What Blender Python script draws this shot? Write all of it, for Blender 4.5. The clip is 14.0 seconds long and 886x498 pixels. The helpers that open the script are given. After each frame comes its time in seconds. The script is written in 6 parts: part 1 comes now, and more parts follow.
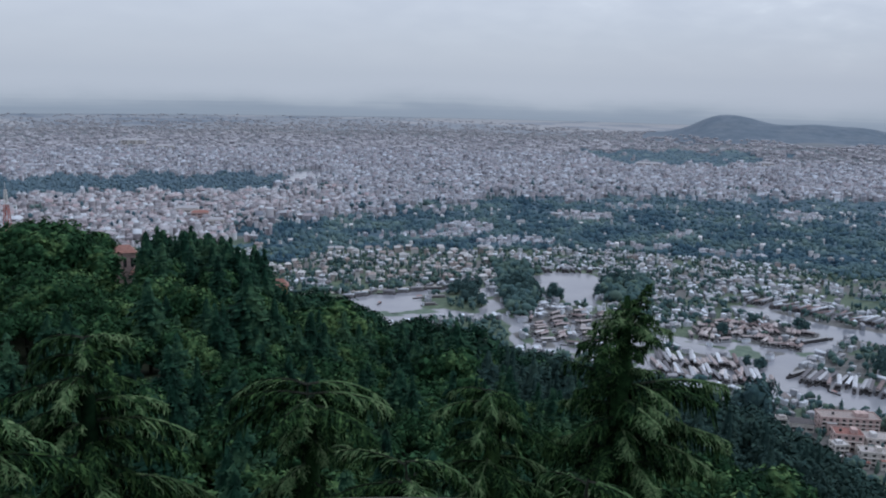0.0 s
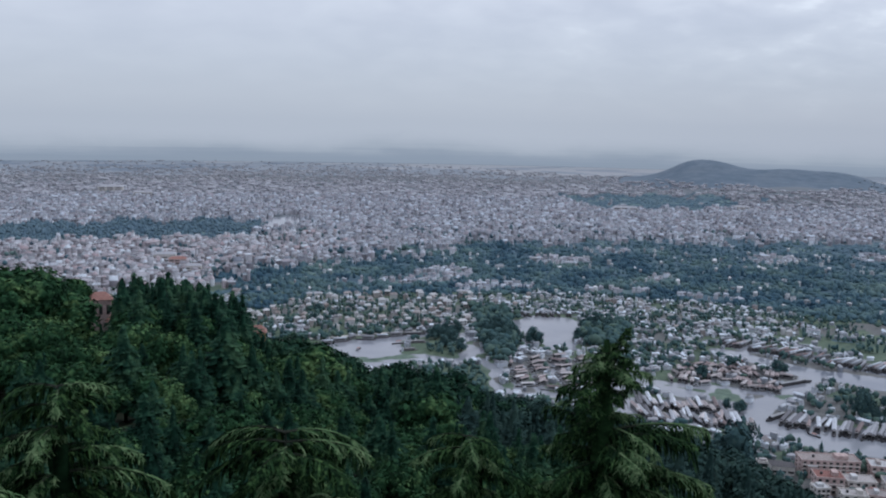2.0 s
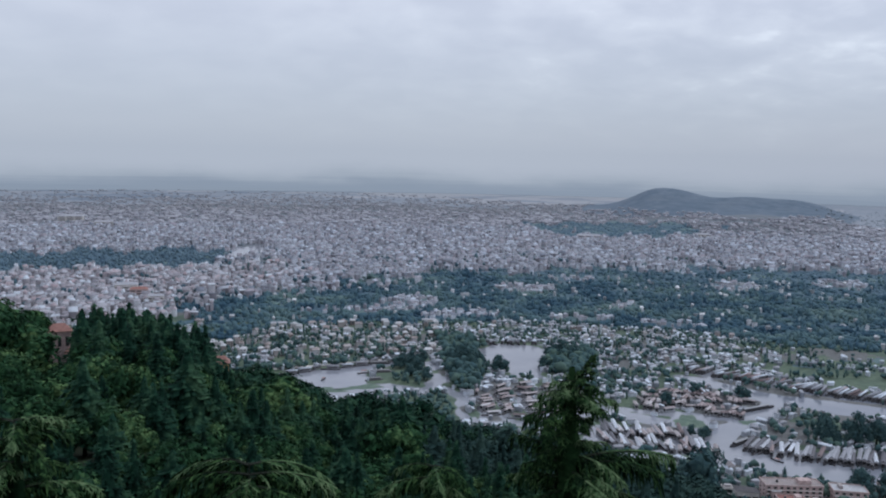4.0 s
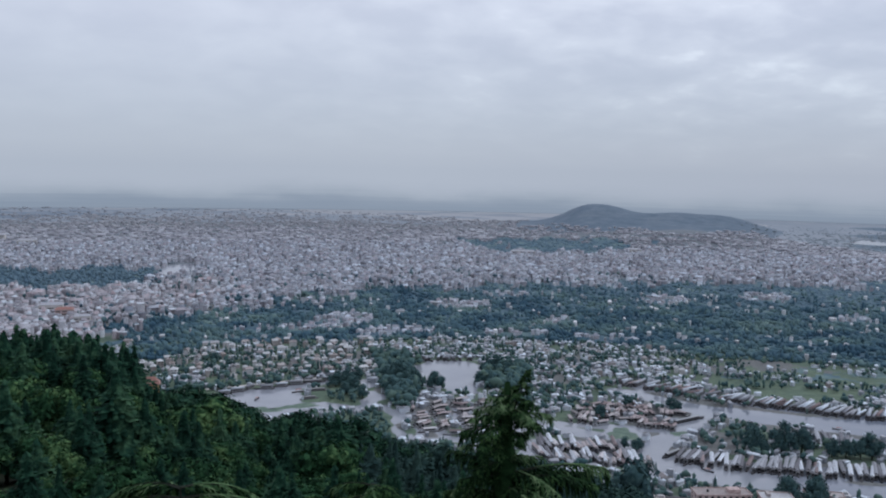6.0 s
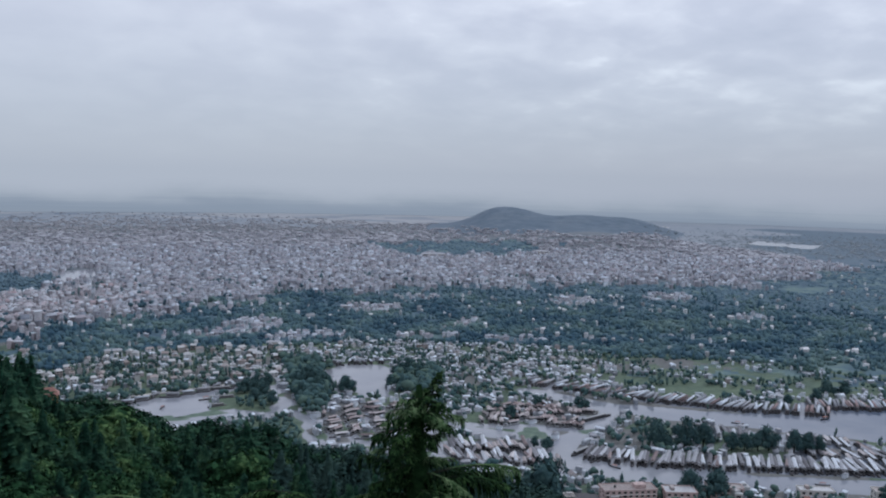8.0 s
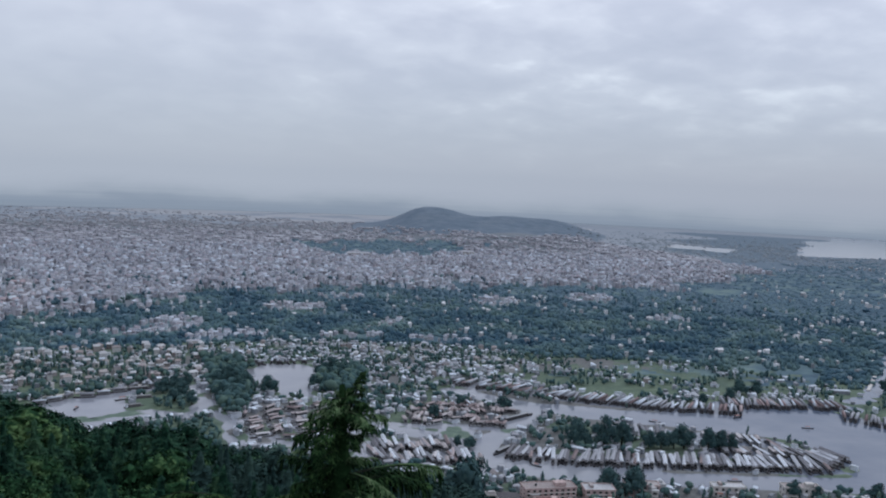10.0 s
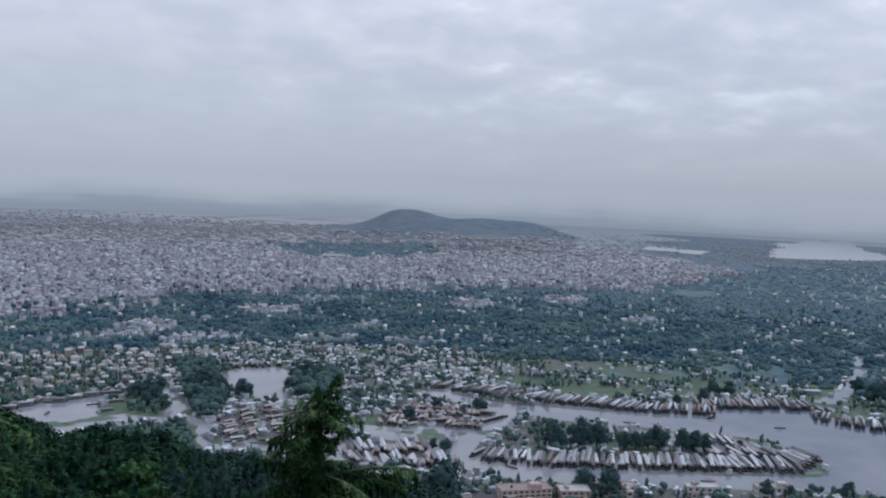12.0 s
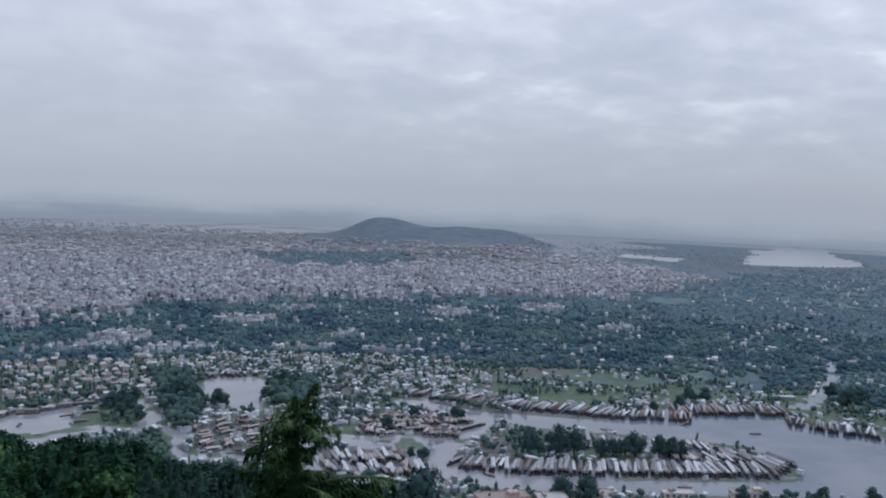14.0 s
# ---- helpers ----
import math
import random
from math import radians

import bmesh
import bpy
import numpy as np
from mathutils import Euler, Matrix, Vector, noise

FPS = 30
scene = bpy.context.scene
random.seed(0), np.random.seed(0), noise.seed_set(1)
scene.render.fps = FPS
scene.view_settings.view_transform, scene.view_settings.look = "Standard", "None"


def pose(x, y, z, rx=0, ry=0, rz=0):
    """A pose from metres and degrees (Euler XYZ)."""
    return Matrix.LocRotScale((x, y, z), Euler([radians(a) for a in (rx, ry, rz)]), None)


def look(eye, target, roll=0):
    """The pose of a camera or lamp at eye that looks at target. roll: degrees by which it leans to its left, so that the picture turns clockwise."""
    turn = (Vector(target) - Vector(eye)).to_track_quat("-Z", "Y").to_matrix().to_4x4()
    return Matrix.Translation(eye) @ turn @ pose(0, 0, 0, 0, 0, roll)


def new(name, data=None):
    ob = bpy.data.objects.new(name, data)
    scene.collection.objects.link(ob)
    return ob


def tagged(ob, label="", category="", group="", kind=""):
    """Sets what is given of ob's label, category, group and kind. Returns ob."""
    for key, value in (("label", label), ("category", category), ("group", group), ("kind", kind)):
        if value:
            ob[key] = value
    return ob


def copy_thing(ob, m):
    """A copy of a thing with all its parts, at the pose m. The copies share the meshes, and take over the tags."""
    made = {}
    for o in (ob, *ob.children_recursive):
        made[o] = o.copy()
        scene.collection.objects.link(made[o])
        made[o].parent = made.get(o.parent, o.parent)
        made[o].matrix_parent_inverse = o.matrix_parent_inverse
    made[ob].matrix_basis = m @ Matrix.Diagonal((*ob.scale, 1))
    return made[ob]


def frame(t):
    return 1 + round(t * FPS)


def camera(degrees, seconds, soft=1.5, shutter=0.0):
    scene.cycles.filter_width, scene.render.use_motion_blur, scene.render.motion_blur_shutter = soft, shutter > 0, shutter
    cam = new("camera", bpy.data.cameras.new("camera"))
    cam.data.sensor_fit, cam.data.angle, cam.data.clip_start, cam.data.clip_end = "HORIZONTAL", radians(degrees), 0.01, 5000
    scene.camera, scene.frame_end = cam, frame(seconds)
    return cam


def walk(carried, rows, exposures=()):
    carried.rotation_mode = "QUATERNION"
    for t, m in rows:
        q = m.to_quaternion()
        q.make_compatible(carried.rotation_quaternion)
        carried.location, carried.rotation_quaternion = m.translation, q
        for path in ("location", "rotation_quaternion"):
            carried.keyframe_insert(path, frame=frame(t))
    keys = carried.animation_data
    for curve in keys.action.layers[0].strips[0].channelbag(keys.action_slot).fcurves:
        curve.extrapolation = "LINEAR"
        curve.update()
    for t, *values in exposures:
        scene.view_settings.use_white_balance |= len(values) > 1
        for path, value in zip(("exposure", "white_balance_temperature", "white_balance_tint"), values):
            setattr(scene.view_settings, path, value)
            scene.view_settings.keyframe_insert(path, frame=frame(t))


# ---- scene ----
EYE = Vector((0.0, 0.0, 230.0))
cam = camera(52.81, 14.0, soft=2.0)

# seconds, yaw, pitch, roll: the camera turns on the spot at a lookout on the hill
TURNS = [
    (0.0, 0.000, -11.050, -1.200),
    (0.5, -0.268, -10.243, -1.142),
    (1.0, -0.574, -9.449, -1.148),
    (1.5, -0.914, -8.811, -1.137),
    (2.0, -1.382, -8.143, -1.089),
    (2.5, -1.847, -7.623, -1.113),
    (3.0, -2.445, -7.107, -1.044),
    (3.2, -2.655, -6.938, -1.073),
    (5.3, -6.085, -5.405, -1.064),
    (5.5, -6.579, -5.323, -1.108),
    (6.0, -7.830, -5.133, -1.088),
    (6.5, -9.056, -5.119, -1.070),
    (7.0, -10.454, -5.000, -1.056),
    (7.5, -11.765, -4.902, -1.078),
    (8.0, -13.580, -4.826, -1.184),
    (8.5, -15.632, -4.820, -1.490),
    (8.7, -16.344, -4.804, -1.694),
    (10.8, -18.749, -4.622, -2.269),
    (11.0, -18.940, -4.578, -2.274),
    (11.5, -19.344, -4.489, -2.275),
    (12.0, -19.882, -4.498, -2.284),
    (12.5, -20.322, -4.395, -2.307),
    (13.0, -20.710, -4.208, -2.297),
    (13.5, -21.037, -4.091, -2.258),
    (14.0, -21.361, -3.912, -2.222)
]
walk(cam, [(t, pose(*EYE, 90 + pitch, roll, yaw)) for t, yaw, pitch, roll in TURNS],
     exposures=[(0.0, 0.39, 5900, 10), (3.0, 0.33, 5900, 10), (8.5, 0.28, 5900, 10), (14.0, 0.22, 5900, 10)])

# ---------------------------------------------------------------- sky and light
SUN_EL, SUN_AZ = radians(48), radians(70)


def node(tree, kind, **values):
    n = tree.nodes.new(kind)
    for key, value in values.items():
        n.inputs[key.replace("_", " ")].default_value = value
    return n


def maths(tree, op, a, b=None):
    n = tree.nodes.new("ShaderNodeMath")
    n.operation = op
    for i, v in enumerate((a, b)):
        if v is None:
            continue
        if isinstance(v, (int, float)):
            n.inputs[i].default_value = v
        else:
            tree.links.new(v, n.inputs[i])
    return n.outputs[0]


def ramp(tree, factor, stops):
    n = tree.nodes.new("ShaderNodeValToRGB")
    while len(n.color_ramp.elements) < len(stops):
        n.color_ramp.elements.new(0.5)
    for e, (at, col) in zip(n.color_ramp.elements, stops):
        e.position, e.color = at, (*col, 1.0)
    tree.links.new(factor, n.inputs[0])
    return n.outputs[0]


def mix(tree, factor, a, b, how="MIX"):
    n = tree.nodes.new("ShaderNodeMix")
    n.data_type, n.blend_type = "RGBA", how
    for sock, v in ((n.inputs[0], factor), (n.inputs[6], a), (n.inputs[7], b)):
        if isinstance(v, (int, float)):
            sock.default_value = v
        elif isinstance(v, tuple):
            sock.default_value = (*v, 1.0)
        else:
            tree.links.new(v, sock)
    return n.outputs[2]


def make_world():
    world = bpy.data.worlds.new("overcast_sky")
    scene.world = world
    world.use_nodes = True
    tree = world.node_tree
    tree.nodes.clear()
    sky = tree.nodes.new("ShaderNodeTexSky")
    sky.sky_type, sky.sun_disc = "NISHITA", False
    sky.sun_elevation, sky.sun_rotation = SUN_EL, SUN_AZ
    clear = node(tree, "ShaderNodeBackground", Strength=0.12)
    tree.links.new(sky.outputs[0], clear.inputs[0])
    # a cloud sheet overhead, seen in perspective
    coord = tree.nodes.new("ShaderNodeTexCoord")
    axes = tree.nodes.new("ShaderNodeSeparateXYZ")
    tree.links.new(coord.outputs["Generated"], axes.inputs[0])
    up = maths(tree, "MAXIMUM", axes.outputs[2], 0.0)
    deep = maths(tree, "ADD", up, 0.28)
    flat = tree.nodes.new("ShaderNodeCombineXYZ")
    tree.links.new(maths(tree, "DIVIDE", axes.outputs[0], deep), flat.inputs[0])
    tree.links.new(maths(tree, "DIVIDE", axes.outputs[1], deep), flat.inputs[1])
    puffs = node(tree, "ShaderNodeTexNoise", Scale=5.5, Detail=6.0, Roughness=0.5, Distortion=0.15)
    wide = node(tree, "ShaderNodeTexNoise", Scale=2.0, Detail=3.0, Roughness=0.5)
    for n in (puffs, wide):
        tree.links.new(flat.outputs[0], n.inputs["Vector"])
    cover = maths(tree, "ADD", maths(tree, "MULTIPLY", puffs.outputs[0], 0.55), maths(tree, "MULTIPLY", wide.outputs[0], 0.45))
    calm = maths(tree, "MINIMUM", maths(tree, "MAXIMUM", maths(tree, "ADD", maths(tree, "MULTIPLY", axes.outputs[0], 0.95), 0.45), 0.28), 0.88)
    cover = maths(tree, "ADD", maths(tree, "MULTIPLY", maths(tree, "SUBTRACT", cover, 0.5), calm), 0.512)
    cloud = ramp(tree, cover, [(0.36, (0.478, 0.487, 0.54)), (0.48, (0.554, 0.557, 0.605)), (0.57, (0.668, 0.667, 0.70)), (0.66, (0.93, 0.93, 0.93))])
    # the sheet thins into grey haze towards the horizon
    low = ramp(tree, up, [(0.0, (1.0, 1.0, 1.0)), (0.05, (0.8, 0.8, 0.8)), (0.22, (0.0, 0.0, 0.0))])
    east = maths(tree, "MINIMUM", maths(tree, "MAXIMUM", maths(tree, "DIVIDE", maths(tree, "SUBTRACT", axes.outputs[0], 0.1), 0.6), 0.0), 1.0)
    colour = mix(tree, low, cloud, mix(tree, east, (0.37, 0.395, 0.435), (0.322, 0.348, 0.398)))
    sheet = node(tree, "ShaderNodeBackground", Strength=1.0)
    tree.links.new(colour, sheet.inputs[0])
    both = tree.nodes.new("ShaderNodeMixShader")
    both.inputs[0].default_value = 0.93
    tree.links.new(clear.outputs[0], both.inputs[1])
    tree.links.new(sheet.outputs[0], both.inputs[2])
    out = tree.nodes.new("ShaderNodeOutputWorld")
    tree.links.new(both.outputs[0], out.inputs[0])


make_world()
sun = new("sun", bpy.data.lights.new("sun", "SUN"))
sun.data.energy, sun.data.angle, sun.data.color = 0.7, radians(25), (1.0, 0.98, 0.95)
sun.matrix_world = look((0, 0, 0), (-math.sin(SUN_AZ) * math.cos(SUN_EL), -math.cos(SUN_AZ) * math.cos(SUN_EL), -math.sin(SUN_EL)))


# ---------------------------------------------------------------- materials
def surface(name, tones, rough=0.85, grain=3.0, patch=0.2, spread="", contrast=0.35, bump=0.2, metal=0.0, sheen=0.0, piece=0.75, stretch=1.0):
    """A weathered surface: tones along a ramp, chosen by large patches, fine grain and, with spread, piece by piece."""
    m = bpy.data.materials.new(name)
    m.use_nodes = True
    tree = m.node_tree
    bsdf = tree.nodes["Principled BSDF"]
    bsdf.inputs["Roughness"].default_value = rough
    bsdf.inputs["Metallic"].default_value = metal
    bsdf.inputs["Specular IOR Level"].default_value = sheen if sheen else 0.3
    geo = tree.nodes.new("ShaderNodeNewGeometry")
    fine = node(tree, "ShaderNodeTexNoise", Scale=grain, Detail=5.0, Roughness=0.6)
    broad = node(tree, "ShaderNodeTexNoise", Scale=patch, Detail=3.0, Roughness=0.5)
    for n in (fine, broad):
        tree.links.new(geo.outputs["Position"], n.inputs["Vector"])
    pick = maths(tree, "ADD", maths(tree, "MULTIPLY", fine.outputs[0], 0.45), maths(tree, "MULTIPLY", broad.outputs[0], 0.55))
    if stretch != 1.0:
        pick = maths(tree, "ADD", maths(tree, "MULTIPLY", maths(tree, "SUBTRACT", pick, 0.5), stretch), 0.5)
    if spread == "island":
        pick = maths(tree, "ADD", maths(tree, "MULTIPLY", geo.outputs["Random Per Island"], piece), maths(tree, "MULTIPLY", pick, 1.0 - piece))
    elif spread == "object":
        info = tree.nodes.new("ShaderNodeObjectInfo")
        pick = maths(tree, "ADD", maths(tree, "MULTIPLY", info.outputs["Random"], 0.7), maths(tree, "MULTIPLY", pick, 0.3))
    stops = [(0.2 + 0.6 * i / max(1, len(tones) - 1), c) for i, c in enumerate(tones)]
    base = ramp(tree, pick, stops)
    dirt = ramp(tree, fine.outputs[0], [(0.3, (1 - contrast,) * 3), (0.7, (1.0, 1.0, 1.0))])
    tree.links.new(mix(tree, 1.0, base, dirt, "MULTIPLY"), bsdf.inputs["Base Color"])
    if bump:
        b = node(tree, "ShaderNodeBump", Strength=bump, Distance=0.1)
        tree.links.new(fine.outputs[0], b.inputs["Height"])
        tree.links.new(b.outputs[0], bsdf.inputs["Normal"])
    return m


M = dict(
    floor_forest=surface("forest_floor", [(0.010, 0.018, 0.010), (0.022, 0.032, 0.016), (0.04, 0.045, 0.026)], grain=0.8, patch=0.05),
    soil=surface("town_soil", [(0.113, 0.134, 0.128), (0.161, 0.168, 0.168), (0.198, 0.198, 0.199)], grain=0.25, patch=0.015, bump=0),
    grass=surface("wet_meadow", [(0.070, 0.118, 0.098), (0.095, 0.145, 0.108), (0.128, 0.178, 0.118), (0.180, 0.215, 0.150)], grain=0.10, patch=0.02, bump=0),
    pine=surface("pine_needles", [(0.002, 0.012, 0.009), (0.017, 0.057, 0.036), (0.071, 0.144, 0.077)], grain=0.5, patch=0.09, spread="island", piece=0.12, bump=0, contrast=0.5, sheen=0.06, stretch=2.2),
    leaf=surface("broad_leaves", [(0.004, 0.017, 0.009), (0.031, 0.090, 0.040), (0.132, 0.220, 0.086)], grain=0.5, patch=0.09, spread="island", piece=0.12, bump=0, contrast=0.5, sheen=0.06, stretch=2.2),
    # foliage tinted blue to paint in the haze over the lower slope
    blue_pine=surface("hazed_forest_foliage", [(0.013, 0.034, 0.034), (0.029, 0.062, 0.057), (0.072, 0.127, 0.100)], grain=0.9, patch=0.22, spread="island", piece=0.25, bump=0, contrast=0.4, sheen=0.06),
    # blue distance haze is mixed into the orchard ground's colour
    orchard=surface("hazed_orchard_thicket", [(0.031, 0.070, 0.114), (0.056, 0.108, 0.152), (0.083, 0.144, 0.175), (0.119, 0.185, 0.188), (0.165, 0.231, 0.205)], grain=0.05, patch=0.010, bump=0, contrast=0.15, stretch=2.0),
    cedar=surface("cedar_needles", [(0.003, 0.012, 0.006), (0.010, 0.030, 0.013), (0.032, 0.076, 0.027), (0.088, 0.160, 0.056)], grain=5.0, patch=0.9, spread="island", piece=0.45, bump=0, contrast=0.5, sheen=0.05),
    # brighter needle colour that paints in sky light on limb tops and tips
    fresh=surface("skylit_cedar_sprays", [(0.040, 0.088, 0.037), (0.091, 0.157, 0.071), (0.177, 0.247, 0.125)], grain=5.0, patch=0.9, spread="island", piece=0.45, bump=0, contrast=0.35, sheen=0.06),
    bark=surface("grey_brown_bark", [(0.016, 0.021, 0.014), (0.034, 0.042, 0.029)], grain=14.0, patch=1.5, bump=0.6),
    # far foliage tones hold painted haze: bluer and paler with distance
    wood_far=surface("hazed_valley_foliage", [(0.036, 0.078, 0.119), (0.052, 0.106, 0.149), (0.082, 0.146, 0.177), (0.112, 0.181, 0.187), (0.146, 0.216, 0.203)], grain=0.03, patch=0.010, spread="island", piece=0.15, bump=0, contrast=0.15, sheen=0.1, stretch=2.3),
    wood_mid=surface("hazed_park_foliage", [(0.094, 0.153, 0.211), (0.122, 0.190, 0.239), (0.155, 0.225, 0.262)], grain=0.08, patch=0.008, spread="island", piece=0.4, bump=0, contrast=0.15, sheen=0.1),
    # town and plain ground colours are blued and paled for distance haze
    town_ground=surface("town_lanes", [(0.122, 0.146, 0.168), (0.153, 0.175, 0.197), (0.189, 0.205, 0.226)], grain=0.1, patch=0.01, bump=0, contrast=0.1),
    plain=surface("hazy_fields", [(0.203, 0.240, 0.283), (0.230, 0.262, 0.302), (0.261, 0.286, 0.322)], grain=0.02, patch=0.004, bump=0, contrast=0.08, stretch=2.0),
    plain_pale=surface("haze_paled_fields", [(0.300, 0.318, 0.345), (0.330, 0.342, 0.366)], grain=0.02, patch=0.004, bump=0, contrast=0.06),
    plain_dark=surface("hazed_plantations", [(0.142, 0.182, 0.233), (0.163, 0.202, 0.250)], grain=0.02, patch=0.004, bump=0, contrast=0.08),
    # lakeside foliage is lightened and blued to stand for haze
    wood_lake=surface("hazed_willow_foliage", [(0.053, 0.104, 0.116), (0.071, 0.127, 0.125), (0.113, 0.172, 0.134)], grain=0.8, patch=0.05, spread="island", piece=0.5, bump=0, contrast=0.2, sheen=0.1),
    chinar=surface("hazed_chinar_foliage", [(0.041, 0.084, 0.097), (0.062, 0.121, 0.128), (0.103, 0.172, 0.152)], grain=0.5, patch=0.06, spread="island", piece=0.4, bump=0, contrast=0.3, sheen=0.1),
    # scrub colour with blue haze painted in
    hill=surface("hazed_scrub", [(0.093, 0.141, 0.192), (0.104, 0.152, 0.200), (0.120, 0.166, 0.208)], grain=0.03, patch=0.008, bump=0, contrast=0.15),
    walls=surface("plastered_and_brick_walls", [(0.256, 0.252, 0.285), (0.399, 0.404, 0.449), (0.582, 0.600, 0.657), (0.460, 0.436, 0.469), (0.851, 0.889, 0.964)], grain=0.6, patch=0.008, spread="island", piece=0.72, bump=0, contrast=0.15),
    # fort hill's colour is lifted towards the haze around it
    fort_scrub=surface("hazed_scrub_hill", [(0.092, 0.136, 0.184), (0.118, 0.161, 0.210), (0.148, 0.187, 0.228)], grain=0.03, patch=0.009, bump=0, contrast=0.15, stretch=2.0),
    # palest foliage, nearly all haze colour
    wood_misty=surface("hazed_plain_foliage", [(0.205, 0.245, 0.282), (0.222, 0.260, 0.292), (0.24, 0.274, 0.30)], grain=0.1, patch=0.01, spread="island", bump=0, contrast=0.08),
    # town walls and roofs again, with haze greying their colours
    walls_outer=surface("hazed_outer_town_walls", [(0.273, 0.280, 0.318), (0.344, 0.344, 0.380), (0.413, 0.410, 0.447), (0.505, 0.510, 0.549)], grain=0.3, patch=0.01, spread="island", piece=0.7, bump=0, contrast=0.1),
    roofs_outer=surface("hazed_outer_town_roofs", [(0.279, 0.290, 0.333), (0.336, 0.333, 0.367), (0.376, 0.384, 0.425), (0.445, 0.463, 0.513)], grain=0.3, patch=0.01, spread="island", piece=0.7, bump=0, contrast=0.1),
    walls_rose=surface("rose_washed_walls", [(0.240, 0.228, 0.249), (0.426, 0.406, 0.435), (0.624, 0.644, 0.686), (0.455, 0.391, 0.414), (0.805, 0.836, 0.889)], grain=0.6, patch=0.012, spread="island", piece=0.7, bump=0, contrast=0.15),
    roofs_rose=surface("faded_red_and_tin_roofs", [(0.229, 0.232, 0.259), (0.346, 0.328, 0.355), (0.458, 0.489, 0.542), (0.394, 0.315, 0.331), (0.597, 0.651, 0.716)], grain=0.6, patch=0.012, spread="island", piece=0.7, bump=0, contrast=0.15),
    wall_white=surface("limewashed_walls", [(0.26, 0.28, 0.30), (0.42, 0.43, 0.45), (0.74, 0.75, 0.78)], grain=0.6, patch=0.01, spread="island", piece=0.85, bump=0, contrast=0.15),
    # farthest walls: contrast almost gone, as haze painted into the tones
    walls_misty=surface("hazed_far_town_walls", [(0.272, 0.284, 0.312), (0.292, 0.300, 0.327), (0.318, 0.322, 0.347), (0.345, 0.348, 0.370)], grain=0.3, patch=0.01, spread="island", bump=0, contrast=0.05),
    wall_pale=surface("whitewashed_walls", [(0.220, 0.244, 0.276), (0.377, 0.409, 0.456), (0.724, 0.786, 0.859)], grain=0.6, patch=0.01, spread="island", bump=0, contrast=0.15),
    roof_pale=surface("bright_tin_roofs", [(0.249, 0.266, 0.298), (0.395, 0.402, 0.438), (0.443, 0.481, 0.536), (0.692, 0.760, 0.847)], grain=0.6, patch=0.01, spread="island", bump=0, contrast=0.15),
    roofs=surface("tin_and_tile_roofs", [(0.209, 0.234, 0.282), (0.296, 0.301, 0.338), (0.381, 0.419, 0.477), (0.317, 0.287, 0.317), (0.525, 0.580, 0.665)], grain=0.6, patch=0.008, spread="island", piece=0.7, bump=0, contrast=0.15),
    wall=surface("painted_plaster", [(0.32, 0.28, 0.27), (0.45, 0.42, 0.41), (0.57, 0.57, 0.57), (0.68, 0.69, 0.71)], grain=0.7, patch=0.15, spread="object"),
    roof=surface("weathered_tin", [(0.24, 0.24, 0.26), (0.40, 0.34, 0.32), (0.50, 0.51, 0.53), (0.66, 0.67, 0.69)], grain=0.9, patch=0.2, spread="object", rough=0.6, metal=0.1),
    red_roof=surface("red_painted_tin", [(0.20, 0.085, 0.07), (0.29, 0.13, 0.11), (0.36, 0.19, 0.16)], grain=0.9, patch=0.2, spread="object", rough=0.6),
    pink=surface("rose_stucco", [(0.48, 0.36, 0.345), (0.57, 0.445, 0.425), (0.65, 0.545, 0.525)], grain=0.5, patch=0.12),
    cream=surface("off_white_stucco", [(0.54, 0.51, 0.48), (0.66, 0.635, 0.61), (0.75, 0.73, 0.715)], grain=0.8, patch=0.12),
    orange=surface("ochre_stucco", [(0.60, 0.36, 0.15), (0.72, 0.47, 0.22)], grain=1.2, patch=0.3),
    glass=surface("dark_window_glass", [(0.03, 0.035, 0.04), (0.05, 0.055, 0.06)], rough=0.12, grain=1.0, bump=0, sheen=0.5),
    # timber and cabin tones are lifted towards blue-grey, as painted haze
    timber=surface("hazed_walnut_timber", [(0.053, 0.054, 0.061), (0.099, 0.097, 0.106), (0.170, 0.166, 0.175)], grain=3.0, patch=0.4, spread="object"),
    cabin=surface("hazed_cedar_cabin", [(0.179, 0.176, 0.184), (0.299, 0.302, 0.313), (0.433, 0.453, 0.477)], grain=3.0, patch=0.4, spread="object"),
    deck=surface("silvered_shingle_deck", [(0.178, 0.178, 0.199), (0.345, 0.358, 0.393), (0.511, 0.536, 0.586), (0.760, 0.813, 0.888)], grain=1.5, patch=0.3, spread="object"),
    deck_red=surface("russet_shingle_deck", [(0.205, 0.165, 0.168), (0.330, 0.270, 0.270), (0.480, 0.425, 0.430)], grain=1.5, patch=0.3, spread="object"),
    roof_russet=surface("faded_russet_boat_roofs", [(0.150, 0.115, 0.118), (0.290, 0.215, 0.215), (0.430, 0.345, 0.345)], grain=0.6, patch=0.05, spread="island", bump=0, contrast=0.15),
    deck_pale=surface("grey_rose_boat_roofs", [(0.281, 0.259, 0.263), (0.454, 0.413, 0.414), (0.648, 0.632, 0.650)], grain=1.5, patch=0.3, spread="object"),
    mast_red=surface("red_mast_paint", [(0.42, 0.09, 0.06), (0.52, 0.14, 0.10)], grain=4.0),
    mast_white=surface("white_mast_paint", [(0.68, 0.67, 0.66), (0.80, 0.79, 0.78)], grain=4.0),
    algae=surface("lake_weed", [(0.10, 0.16, 0.135), (0.14, 0.20, 0.155), (0.19, 0.25, 0.18)], grain=0.15, patch=0.03, bump=0),
)


